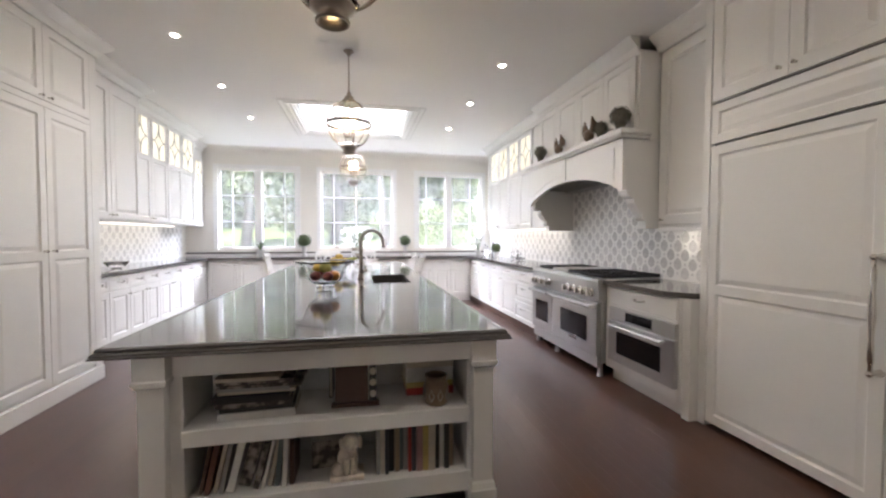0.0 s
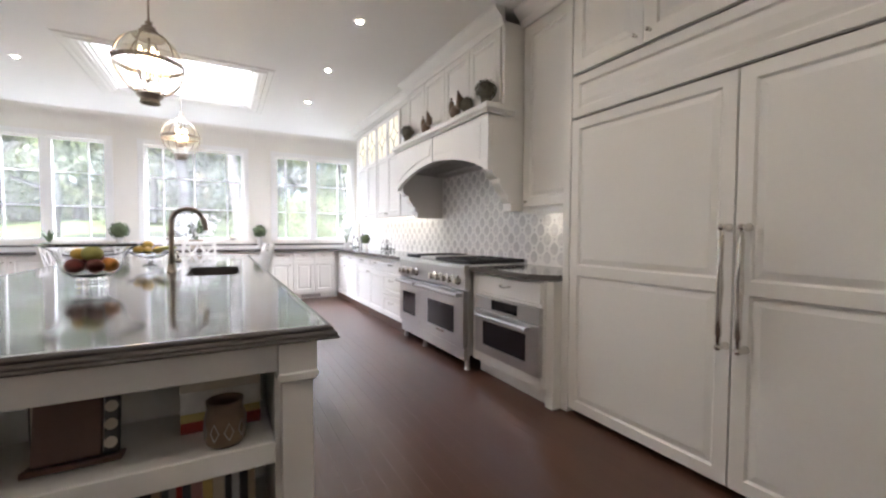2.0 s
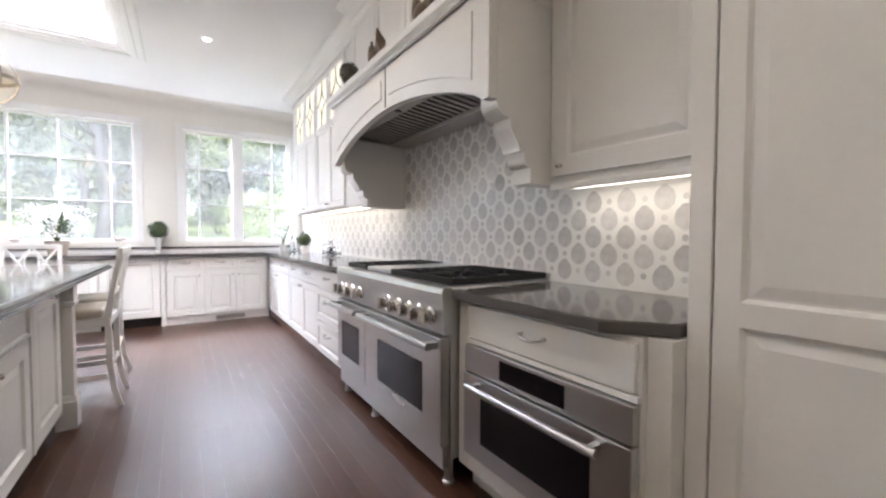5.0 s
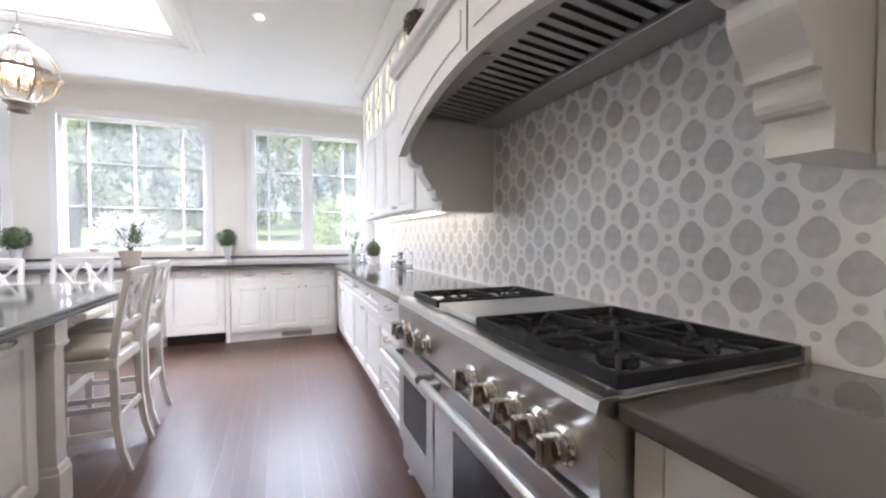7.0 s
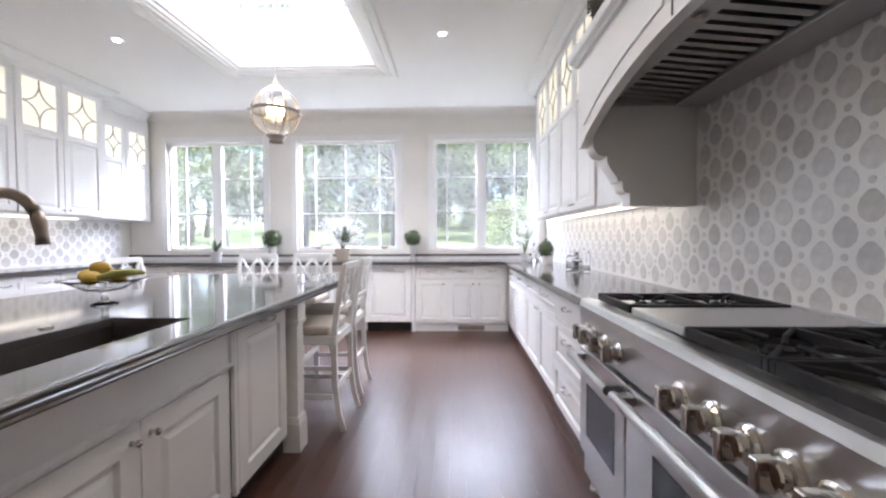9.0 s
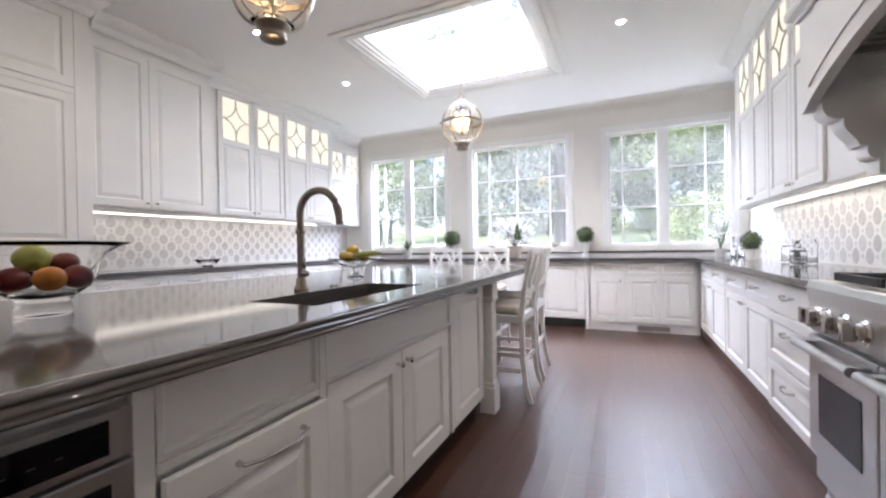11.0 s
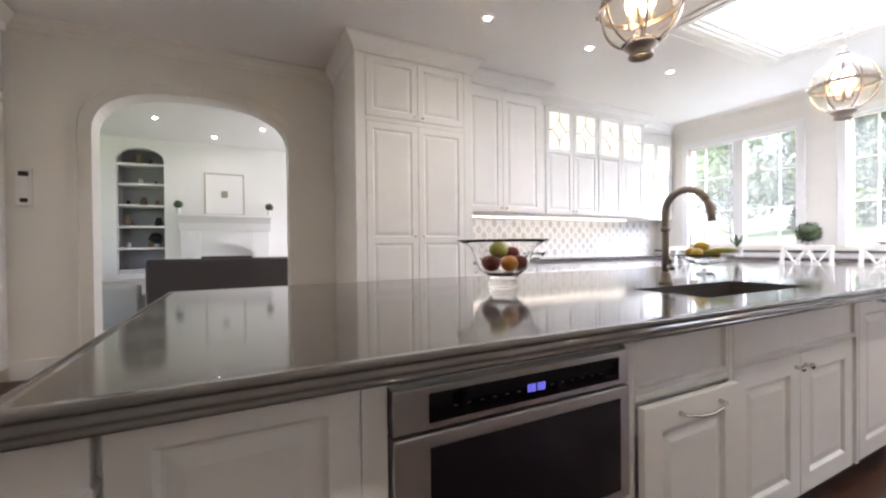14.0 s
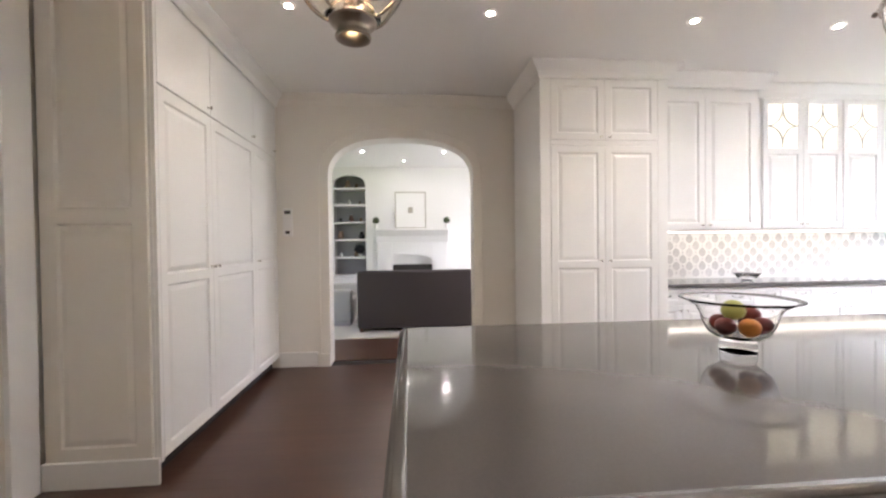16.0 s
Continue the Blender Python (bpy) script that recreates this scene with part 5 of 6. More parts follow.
M_BASKET = material("woven_basket", (0.40, 0.34, 0.28), 0.8, grain=0.4, scale=60, bump=0.5)
strap_plant(-1.02, 10.46, 0.9205, 0.085, 0.30, 9, "small strap-leaved plant in a white pot", M_POT, 11, wide=1.7)
strap_plant(0.86, 10.40, 0.9205, 0.115, 0.52, 40, "white flowering orchids in a round basket", M_BASKET, 12, 130, 0.68, 1.7)
strap_plant(3.42, 10.25, 0.9205, 0.065, 0.62, 4, "white orchid in a glass pot in the corner", M_POT, 13, 44, 0.3)
strap_plant(3.58, 9.55, 0.9205, 0.07, 0.16, 10, "small green plant in a cream pot", M_TRIM, 14)
topiary(3.50, 9.30, 0.9205, 0.085, "small green cactus ball in a white pot", M_BOX, M_TRIM, 0.10, 0.0, 15)
for x, y, h, r in ((3.62, 9.85, 0.30, 0.03), (3.5, 10.0, 0.24, 0.032), (3.60, 10.12, 0.20, 0.035)):
    tagged(part("bottle", L([(0, 0), (r, 0), (r, h * 0.6), (r * 0.4, h * 0.78), (r * 0.4, h), (0, h)], 16, (x, y, 0.9205)), M_STEELD if h > 0.29 else M_GLASS, None, "", True), "slim bottle standing in the counter corner", "bottle")
for x, y, r, h in ((3.58, 8.55, 0.06, 0.14), (3.60, 8.32, 0.07, 0.18), (3.52, 8.20, 0.05, 0.11)):
    j = thing("glass_jar", "clear glass jar with a knobbed lid on the counter", "jar", pose(x, y, 0.9205), "jars on the counter")
    part("jar", L([(0, 0), (r * 0.9, 0), (r, 0.01), (r, h * 0.8), (r * 0.8, h), (r * 0.77, h), (r * 0.95, h * 0.79), (r * 0.95, 0.012), (0, 0.010)], 22), M_THIN, j, "", True)
    part("lid", L([(0, h), (r * 0.85, h), (r * 0.8, h + 0.012), (0.012, h + 0.02), (0.018, h + 0.04), (0, h + 0.046)], 22), M_THIN, j, "", True)
for x, t in ((0.45, 20), (1.42, 160)):
    bm = ball(bmesh.new(), (0, 0, 0.035), 0.03, 10, (1.7, 0.8, 0.9))
    ball(bm, (0.05, 0, 0.065), 0.018, 8)
    tube(bm, [(-0.04, 0, 0.04), (-0.10, 0, 0.055)], [0.016, 0.006], 6)
    tube(bm, [(0.06, 0, 0.065), (0.085, 0, 0.062)], [0.006, 0.001], 6)
    ob = tagged(part("bird_figure", bm, M_NICKEL, None, "", True), "small metal bird on the window sill", "figurine", "birds on the ledge")
    ob.matrix_world = pose(x, 10.61, 1.0632, 0, 0, t)

# ---------------------------------------------------------------- books and things in the island's shelves
def paper(name, colour):
    return material("cover_" + name, colour, 0.5, grain=0.12, scale=30, stain=0.12, stain_scale=8)


COV = {k: paper(k, c) for k, c in dict(tan=(0.34, 0.26, 0.18), rust=(0.14, 0.065, 0.045), cream=(0.55, 0.49, 0.40), black=(0.03, 0.028, 0.03), brown=(0.10, 0.05, 0.035), navy=(0.06, 0.065, 0.08),
                                       teal=(0.13, 0.16, 0.17), red=(0.35, 0.04, 0.03), yellow=(0.50, 0.38, 0.14), grey=(0.34, 0.33, 0.32), pink=(0.38, 0.22, 0.21), white=(0.72, 0.70, 0.66)).items()}
M_PAGE = material("page_edges", (0.62, 0.57, 0.48), 0.8, grain=0.15, scale=90, stretch=(1, 1, 6))


def worn_cover():
    """Dark printed covers with pale patches, as on a pile of magazines."""
    m = material("printed_cover", (0.09, 0.075, 0.065), 0.4, grain=0.3, scale=30)
    nt = m.node_tree
    b = nt.nodes["Principled BSDF"]
    tc, ns, rp = nt.nodes.new("ShaderNodeTexCoord"), nt.nodes.new("ShaderNodeTexNoise"), nt.nodes.new("ShaderNodeValToRGB")
    ns.inputs["Scale"].default_value, ns.inputs["Detail"].default_value = 22.0, 2.0
    rp.color_ramp.elements[0].position, rp.color_ramp.elements[0].color = 0.44, (0.05, 0.04, 0.038, 1)
    rp.color_ramp.elements[1].position, rp.color_ramp.elements[1].color = 0.62, (0.36, 0.31, 0.27, 1)
    nt.links.new(tc.outputs["Object"], ns.inputs["Vector"])
    nt.links.new(ns.outputs[0], rp.inputs[0])
    nt.links.new(rp.outputs[0], b.inputs["Base Color"])
    return m


COV["printed"] = worn_cover()


def book(w, d, t, cover, m, label):
    """A book lying flat: w along x, d along y, t thick; its spine faces -y."""
    b = thing("book", label, "book", m, "books in the island shelves")
    c = 0.003
    bm = bmesh.new()
    box(bm, 0, w, 0, d, 0, c, 0.001), box(bm, 0, w, 0, d, t - c, t, 0.001), box(bm, 0, w, 0, c, c, t - c)
    part("cover", bm, COV[cover], b)
    part("pages", B(0.003, w - 0.003, c + 0.0003, d - 0.005, c + 0.0002, t - c - 0.0002), M_PAGE, b)
    return b


rng = random.Random(5)
z = 0.5455
for t, w, dx, cv in ((0.030, 0.31, 0.0, "white"), (0.018, 0.30, 0.005, "black"), (0.026, 0.31, -0.012, "printed"), (0.030, 0.31, -0.02, "black"), (0.014, 0.31, 0.0, "cream"), (0.016, 0.30, -0.01, "grey"), (0.012, 0.33, 0.01, "printed"), (0.018, 0.31, -0.005, "printed"), (0.016, 0.26, -0.01, "cream")):
    book(w, 0.23, t, cv, pose(0.325 + dx, 3.72 + rng.uniform(0, 0.02), z, 0, 0, rng.uniform(-3, 3)), "%s magazine lying in a stack" % cv)
    z += t + 0.0005
z = 0.5455
for t, cv in ((0.035, "red"), (0.028, "yellow"), (0.07, "white"), (0.045, "cream")):
    book(0.235, 0.17, t, cv, pose(1.135, 3.85, z, 0, 0, rng.uniform(-2, 2)), "%s boxed book lying in a stack" % cv)
    z += t + 0.0005
al = thing("photo_album", "brown leather photo album leaning on a stand", "album", pose(0.80, 3.78, 0.5455, -12, 0, 0))
part("cover", B(0.0, 0.15, 0.0, 0.022, 0.018, 0.21, bevel=0.004), COV["brown"], al)
part("spine_band", B(0.155, 0.19, -0.002, 0.024, 0.018, 0.21, bevel=0.004), COV["black"], al)
for k in range(3):
    part("ring_mark", L([(0.011, 0), (0.016, 0), (0.016, 0.002), (0.011, 0.002)], 14), COV["cream"], al).matrix_local = pose(0.172, -0.0025, 0.05 + 0.05 * k, 90, 0, 0)
part("stand", B(-0.015, 0.20, -0.02, 0.05, 0.0, 0.016, bevel=0.003), COV["brown"], al)
book(0.12, 0.20, 0.02, "black", pose(0.765, 3.90, 0.5455, 90, 0, 90) @ pose(0, 0, 0), "black book standing behind the album")
jr = thing("glass_candle_jar", "dark smoked glass jar with an etched pattern", "jar", pose(1.262, 3.745, 0.5455))
part("jar", L([(0, 0), (0.050, 0), (0.057, 0.012), (0.058, 0.085), (0.050, 0.112), (0.053, 0.135), (0.050, 0.135), (0.047, 0.113), (0.053, 0.08), (0.052, 0.015), (0, 0.01)], 24), M_CERAM, jr, "", True)
for k in range(9):
    a = 2 * math.pi * k / 9
    part("etching", T([(0.059 * math.cos(a + d), 0.059 * math.sin(a + d), z) for d, z in ((0.0, 0.025), (0.22, 0.050), (0.0, 0.078), (-0.22, 0.050), (0.0, 0.025))], 0.0018, 5), COV["grey"], jr, "pale etched lozenge")
# upright books
x = 0.245
for t, h, tilt, cv in ((0.014, 0.215, 12, "brown"), (0.022, 0.215, 12, "rust"), (0.016, 0.21, 13, "cream"), (0.018, 0.22, 11, "grey"), (0.030, 0.215, 14, "white"), (0.05, 0.215, 16, "printed"), (0.024, 0.215, 14, "printed"), (0.012, 0.21, 13, "white"), (0.018, 0.21, 12, "cream"), (0.022, 0.215, 6, "teal"), (0.02, 0.22, 3, "white"), (0.02, 0.225, 1, "brown")):
    book(h, 0.17, t, cv, pose(x + t, 3.72 + rng.uniform(0, 0.02), 0.2355 + 0.001 + t * math.sin(radians(tilt)), 0, -90, 0) @ pose(0, 0, 0, 0, tilt, 0), "%s cookbook leaning in the lower shelf" % cv)
    x += t / math.cos(radians(tilt)) + 0.010
x = 0.985
for t, h, cv in ((0.016, 0.20, "grey"), (0.02, 0.215, "cream"), (0.014, 0.21, "navy"), (0.026, 0.225, "black"), (0.022, 0.21, "tan"), (0.016, 0.215, "teal"), (0.018, 0.215, "grey"), (0.014, 0.22, "red"), (0.02, 0.22, "navy"), (0.028, 0.225, "pink"), (0.026, 0.22, "yellow"), (0.03, 0.225, "cream"), (0.018, 0.23, "black"), (0.02, 0.225, "white"), (0.022, 0.225, "black"), (0.02, 0.21, "tan")):
    book(h, 0.17, t, cv, pose(x + t, 3.725 + rng.uniform(0, 0.03), 0.2358, 0, -90, 0), "%s cookbook standing upright in the lower shelf" % cv)
    x += t + 0.002
bx2 = thing("keepsake_box", "dark decorated box with a grey lid", "box", pose(0.69, 3.84, 0.2355))
part("base", B(0, 0.21, 0, 0.16, 0, 0.13, bevel=0.004), COV["printed"], bx2)
part("lid", B(-0.004, 0.214, -0.004, 0.164, 0.1305, 0.205, bevel=0.005), COV["grey"], bx2)
bm = bmesh.new()
ball(bm, (0, 0, 0.06), 0.042, 14, (0.9, 0.8, 1.15)), ball(bm, (0.012, -0.01, 0.125), 0.032, 14), ball(bm, (0.02, -0.036, 0.118), 0.015, 8)
for sx in (-0.02, 0.045):
    ball(bm, (sx, 0, 0.118), 0.015, 8, (0.6, 0.8, 1.6))
tube(bm, [(0.02, -0.03, 0.075), (0.024, -0.034, 0.02)], 0.012, 8), tube(bm, [(0.0, -0.03, 0.075), (-0.002, -0.034, 0.02)], 0.012, 8)
ball(bm, (-0.03, -0.02, 0.035), 0.026, 10), box(bm, -0.06, 0.06, -0.05, 0.04, 0.0, 0.02, 0.004)
ob = tagged(part("dog_figurine", bm, material("figurine_glaze", (0.62, 0.55, 0.46), 0.3, grain=0.3, scale=30, stain=0.6, stain_scale=22), None, "", True), "cream and brown pottery dog sitting on a base", "figurine")
ob.matrix_world = pose(0.855, 3.765, 0.2355) @ Matrix.Diagonal((1.25, 1.1, 1.25, 1))

# ---------------------------------------------------------------- living room through the arch
LX0, LY0, LY1, LZ = -6.10, 0.4, 6.9, 2.98
structure("floor_living", B(LX0 - 0.5, XL - 0.2, LY0, LY1, -0.10, -0.001), M_FLOOR2, "dark wood floor of the living room")
structure("ceiling_living", B(LX0 - 0.5, XL - 0.22, LY0, LY1, LZ, LZ + 0.1), M_CEIL, "white ceiling of the living room")
structure("wall_living_south", B(LX0 - 0.5, XL - 0.22, LY0 - 0.15, LY0, 0, LZ), M_WALL, "white painted living room wall")
# north wall out of view; its opening is made up for the fill lamp
bm = bmesh.new()
box(bm, LX0 - 0.5, -5.6, LY1, LY1 + 0.15, 0, LZ), box(bm, -3.4, XL - 0.22, LY1, LY1 + 0.15, 0, LZ)
box(bm, -5.6, -3.4, LY1, LY1 + 0.15, 0, 0.6), box(bm, -5.6, -3.4, LY1, LY1 + 0.15, 2.4, LZ)
structure("wall_living_north", bm, M_WALL, "white painted living room wall with an added opening, out of view")
bm = bmesh.new()
box(bm, LX0 - 0.12, LX0, LY0, 2.14, 0, LZ), box(bm, LX0 - 0.12, LX0, 2.80, LY1, 0, LZ)
prism(bm, [(2.14, LZ)] + [(2.47 - 0.33 * math.cos(math.pi * i / 12), 2.62 + 0.20 * math.sin(math.pi * i / 12)) for i in range(13)] + [(2.80, LZ)], "x", LX0 - 0.12, LX0)
box(bm, LX0 - 0.5, LX0 - 0.45, LY0, LY1, 0, LZ)
structure("wall_living_west", bm, M_TRIM, "white chimney wall with a shelved alcove")
nb = thing("alcove_shelves", "built-in white shelves in a grey backed alcove", "bookshelf", pose(LX0, 2.14, 0))
part("back", B(-0.44, -0.42, 0.0, 0.66, 0.0, 2.85), M_SHELFB, nb)
for zz in (0.75, 1.13, 1.50, 1.86, 2.22, 2.56):
    part("shelf", B(-0.419, -0.02, 0.002, 0.658, zz - 0.035, zz, bevel=0.003), M_TRIM, nb)
part("cupboard", B(-0.419, -0.01, 0.002, 0.658, 0.001, 0.70, bevel=0.003), M_TRIM, nb)
rg2 = random.Random(9)
for zz, items in ((1.13, ((0.12, 0.09), (0.45, 0.16))), (1.50, ((0.12, 0.17), (0.55, 0.15))), (1.86, ((0.12, 0.08), (0.34, 0.14), (0.54, 0.09))), (2.22, ((0.30, 0.10), (0.52, 0.07))), (2.56, ((0.28, 0.17), (0.46, 0.10)))):
    for yy, h in items:
        tagged(part("ornament", L([(0, 0), (h * 0.35, 0), (h * 0.42, h * 0.4), (h * 0.25, h * 0.8), (h * 0.3, h), (0, h)], 14, (LX0 - 0.2, 2.14 + yy, zz + 0.0005)), rg2.choice((M_BROWN, M_IRON, M_CERAM, M_POT)), None, "", True), "small dark ornament on an alcove shelf", "ornament", "ornaments in the alcove")
fp = thing("fireplace", "white painted fireplace with a moulded mantel shelf", "fireplace", pose(LX0, 2.92, 0))
bm = bmesh.new()
FWD = 1.66
box(bm, 0, 0.10, 0.12, 0.42, 0, 1.42, 0.004), box(bm, 0, 0.10, FWD - 0.42, FWD - 0.12, 0, 1.42, 0.004), box(bm, 0, 0.10, 0.42, FWD - 0.42, 1.20, 1.42)
part("surround", bm, M_TRIM, fp)
part("mantel_shelf", moulding([(0.1, 0.1), (0.1, FWD - 0.1)], [(-0.02, 1.42), (-0.06, 1.55), (-0.12, 1.62), (-0.17, 1.665), (-0.17, 1.705), (0.099, 1.705), (0.099, 1.42)]), M_TRIM, fp)
part("arch_panel", P([(0.42, 1.20), (0.42, 0.95)] + [(0.42 + (FWD - 0.84) * i / 12, 0.95 + 0.14 * math.sin(math.pi * i / 12)) for i in range(13)] + [(FWD - 0.42, 1.20)], "x", 0.0, 0.06), M_TRIM, fp)
part("firebox", B(0.001, 0.02, 0.42, FWD - 0.42, 0.0, 0.96), M_DARK, fp)
ARO = [(0.30 + (FWD - 0.60) * i / 16, 1.04 + 0.20 * math.sin(math.pi * i / 16) ** 0.8) for i in range(17)]
ARI = [(0.36 + (FWD - 0.72) * i / 16, 1.00 + 0.17 * math.sin(math.pi * i / 16) ** 0.8) for i in range(17)]
part("arch_moulding", P([(0.30, 0.0)] + ARO + [(FWD - 0.30, 0.0), (FWD - 0.36, 0.0)] + ARI[::-1] + [(0.36, 0.0)], "x", 0.1005, 0.135), M_TRIM, fp)
pf = thing("framed_picture", "thin framed white print leaning on the mantel", "picture", pose(LX0 + 0.05, 3.40, 1.7055, 0, -3, 0))
part("frame", moulding([(0.0, 0.0), (0.0, 0.64)], [(0, 0), (0.02, 0), (0.02, 0.76), (0, 0.76)]), M_LEAD, pf)
part("mount", B(0.001, 0.004, 0.022, 0.618, 0.022, 0.738), M_TRIM, pf)
part("print", B(0.0045, 0.006, 0.27, 0.37, 0.32, 0.44), M_LEAD, pf, "small grey emblem")
for yy in (3.02, 4.46):
    topiary(LX0 + 0.14, yy, 1.7055, 0.065, "small moss ball in a white pot on the mantel", M_BOX, M_TRIM, 0.10, 0.0, int(yy * 10))
topiary(LX0 - 0.2, 2.14 + 0.50, 1.1305, 0.10, "round topiary on the alcove shelf", M_IRON, M_POT, 0.06, 0.0, 7)
sf = thing("sofa", "dark brown upholstered sofa seen from behind", "sofa", pose(-4.05, 2.86, 0))
bm = B(-0.22, 0.0, 0.0, 1.87, 0.06, 0.965)
bmesh.ops.bevel(bm, geom=bm.edges[:], offset=0.04, segments=3, profile=0.5, affect="EDGES")
part("backrest", bm, M_SOFA, sf, "", True)
for a, b in ((0.0, 0.22), (1.65, 1.87)):
    bm = B(-0.95, -0.221, a, b, 0.06, 0.66)
    bmesh.ops.bevel(bm, geom=bm.edges[:], offset=0.04, segments=3, profile=0.5, affect="EDGES")
    part("armrest", bm, M_SOFA, sf, "", True)
part("seat", B(-0.95, -0.221, 0.221, 1.649, 0.10, 0.45, bevel=0.03), M_SOFA, sf)
for x, y in ((-0.06, 0.06), (-0.06, 1.81), (-0.88, 0.06), (-0.88, 1.81)):
    part("foot", B(x - 0.03, x + 0.03, y - 0.03, y + 0.03, 0.004, 0.062), M_BROWN, sf)
s2 = thing("armchair", "grey upholstered armchair with pale cushions", "armchair", pose(-5.25, 1.75, 0))
for nm, a in (("seat", (-0.4, 0.45, 0.1, 0.95, 0.10, 0.44)), ("backrest", (-0.4, 0.45, -0.12, 0.099, 0.10, 0.86)), ("armrest", (-0.62, -0.401, -0.12, 0.95, 0.06, 0.62)), ("armrest", (0.451, 0.65, -0.12, 0.95, 0.06, 0.62))):
    bm = B(*a)
    bmesh.ops.bevel(bm, geom=bm.edges[:], offset=0.04, segments=3, profile=0.5, affect="EDGES")
    part(nm, bm, M_SOFA2, s2, "", True)
part("skirt", B(-0.60, 0.63, -0.10, 0.93, 0.004, 0.099), M_SOFA2, s2)
bm = B(-0.3, 0.35, 0.12, 0.28, 0.45, 0.85)
bmesh.ops.bevel(bm, geom=bm.edges[:], offset=0.06, segments=4, profile=0.5, affect="EDGES")
tagged(part("cushion", bm, M_LINEN, None, "", True), "pale square cushion on the armchair", "cushion").matrix_world = pose(-5.25, 1.75, 0)
tagged(part("rug", B(-5.9, -3.68, 1.3, 5.4, 0.0, 0.012, bevel=0.004), M_RUG), "cream wool rug on the living room floor", "rug")
for x, y in ((-3.6, 3.1), (-3.6, 4.4), (-4.7, 2.9), (-4.7, 4.3), (-5.5, 3.6)):
    d = thing("downlight", "small round recessed ceiling downlight, lit", "downlight", pose(x, y, LZ), "recessed downlights in the living room")
    part("trim_ring", L([(0.027, -0.002), (0.052, -0.002), (0.052, -0.006), (0.045, -0.010), (0.029, -0.008)], 24, closed=True), M_TRIM, d)
    part("lens", L([(0.0, -0.004), (0.020, -0.004), (0.020, -0.003), (0.0, -0.003)], 20), M_DOWN2, d)

# ---------------------------------------------------------------- garden
def ground_height(x, y):
    d = max(0.0, y - 12.5)
    return -0.45 + 0.115 * d / (1 + d / 90.0) + 0.12 * math.sin(x * 0.21 + 1) * min(1, d / 10) + 0.10 * math.sin(y * 0.33) * min(1, d / 10)


bm = bmesh.new()
xs = [-400, -200, -100, -60] + [-40 + 2.0 * i for i in range(41)] + [60, 100, 200, 400]
ys = [-400, -200, -60, -10, 8] + [10.9 + 1.6 * i for i in range(34)] + [80, 120, 200, 420]
grid = [[bm.verts.new((x, y, ground_height(x, y))) for x in xs] for y in ys]
for r0, r1 in zip(grid, grid[1:]):
    for i in range(len(xs) - 1):
        bm.faces.new((r0[i], r0[i + 1], r1[i + 1], r1[i]))
structure("ground", bm, M_GRASS, "rising mown lawn")


def leaf_cloud(name, mat, blobs, n, size, parent, seed, droop=0.0):
    g = np.random.default_rng(seed)
    w = np.array([b[3] * b[4] * b[5] for b in blobs]) ** 0.67
    pick = g.choice(len(blobs), n, p=w / w.sum())
    bl = np.array([b for b in blobs])[pick]
    d = g.normal(size=(n, 3))
    d /= np.linalg.norm(d, axis=1)[:, None]
    c = bl[:, :3] + d * bl[:, 3:6] * (g.uniform(0.45, 1.08, (n, 1)))
    u = g.normal(size=(n, 3))
    u[:, 2] -= droop
    u /= np.linalg.norm(u, axis=1)[:, None]
    v = np.cross(u, g.normal(size=(n, 3)))
    v /= np.linalg.norm(v, axis=1)[:, None]
    s = size * g.uniform(0.5, 1.4, (n, 1))
    pts = np.stack([c, c + u * s * 0.5 + v * s * 0.28, c + u * s, c + u * s * 0.5 - v * s * 0.28], 1).reshape(-1, 3)
    me = bpy.data.meshes.new(name)
    me.from_pydata(pts.tolist(), [], [tuple(range(4 * i, 4 * i + 4)) for i in range(n)])
    me.materials.append(mat)
    ob = new(name, me)
    ob.parent = parent
    return ob


def tree(x, y, h, spread, seed, mat=None, label="leafy garden tree on the lawn", n=2600, size=0.30, trunk=0.16, low=0.35, droop=0.2, name="garden_tree"):
    g = random.Random(seed)
    z = ground_height(x, y) - 0.1
    t = thing(name, label, "tree", pose(x, y, z))
    bm = bmesh.new()
    tube(bm, [(0, 0, 0), (0.05 * spread, 0, h * 0.2), (-0.04 * spread, 0.05, h * 0.45), (0, 0, h * 0.8)], [trunk * 1.3, trunk, trunk * 0.75, trunk * 0.2], 9)
    blobs = []
    for i in range(11):
        a, k = g.uniform(0, 6.28), low + (0.95 - low) * i / 10
        reach = spread * (1 - 0.55 * abs(k - 0.55)) * g.uniform(0.45, 1.0)
        e = Vector((math.cos(a) * reach, math.sin(a) * reach, h * k))
        tube(bm, [(0, 0, h * k * 0.75), e * 0.5 + Vector((0, 0, h * k * 0.42)), e], [trunk * 0.4, trunk * 0.25, trunk * 0.06], 6)
        r = spread * g.uniform(0.28, 0.48)
        blobs.append((e.x, e.y, e.z, r, r, r * g.uniform(0.5, 0.9)))
    part("trunk", bm, M_BARK, t, "", True)
    leaf_cloud("crown", mat or M_TREE, blobs, n, size, t, seed, droop)
    return t


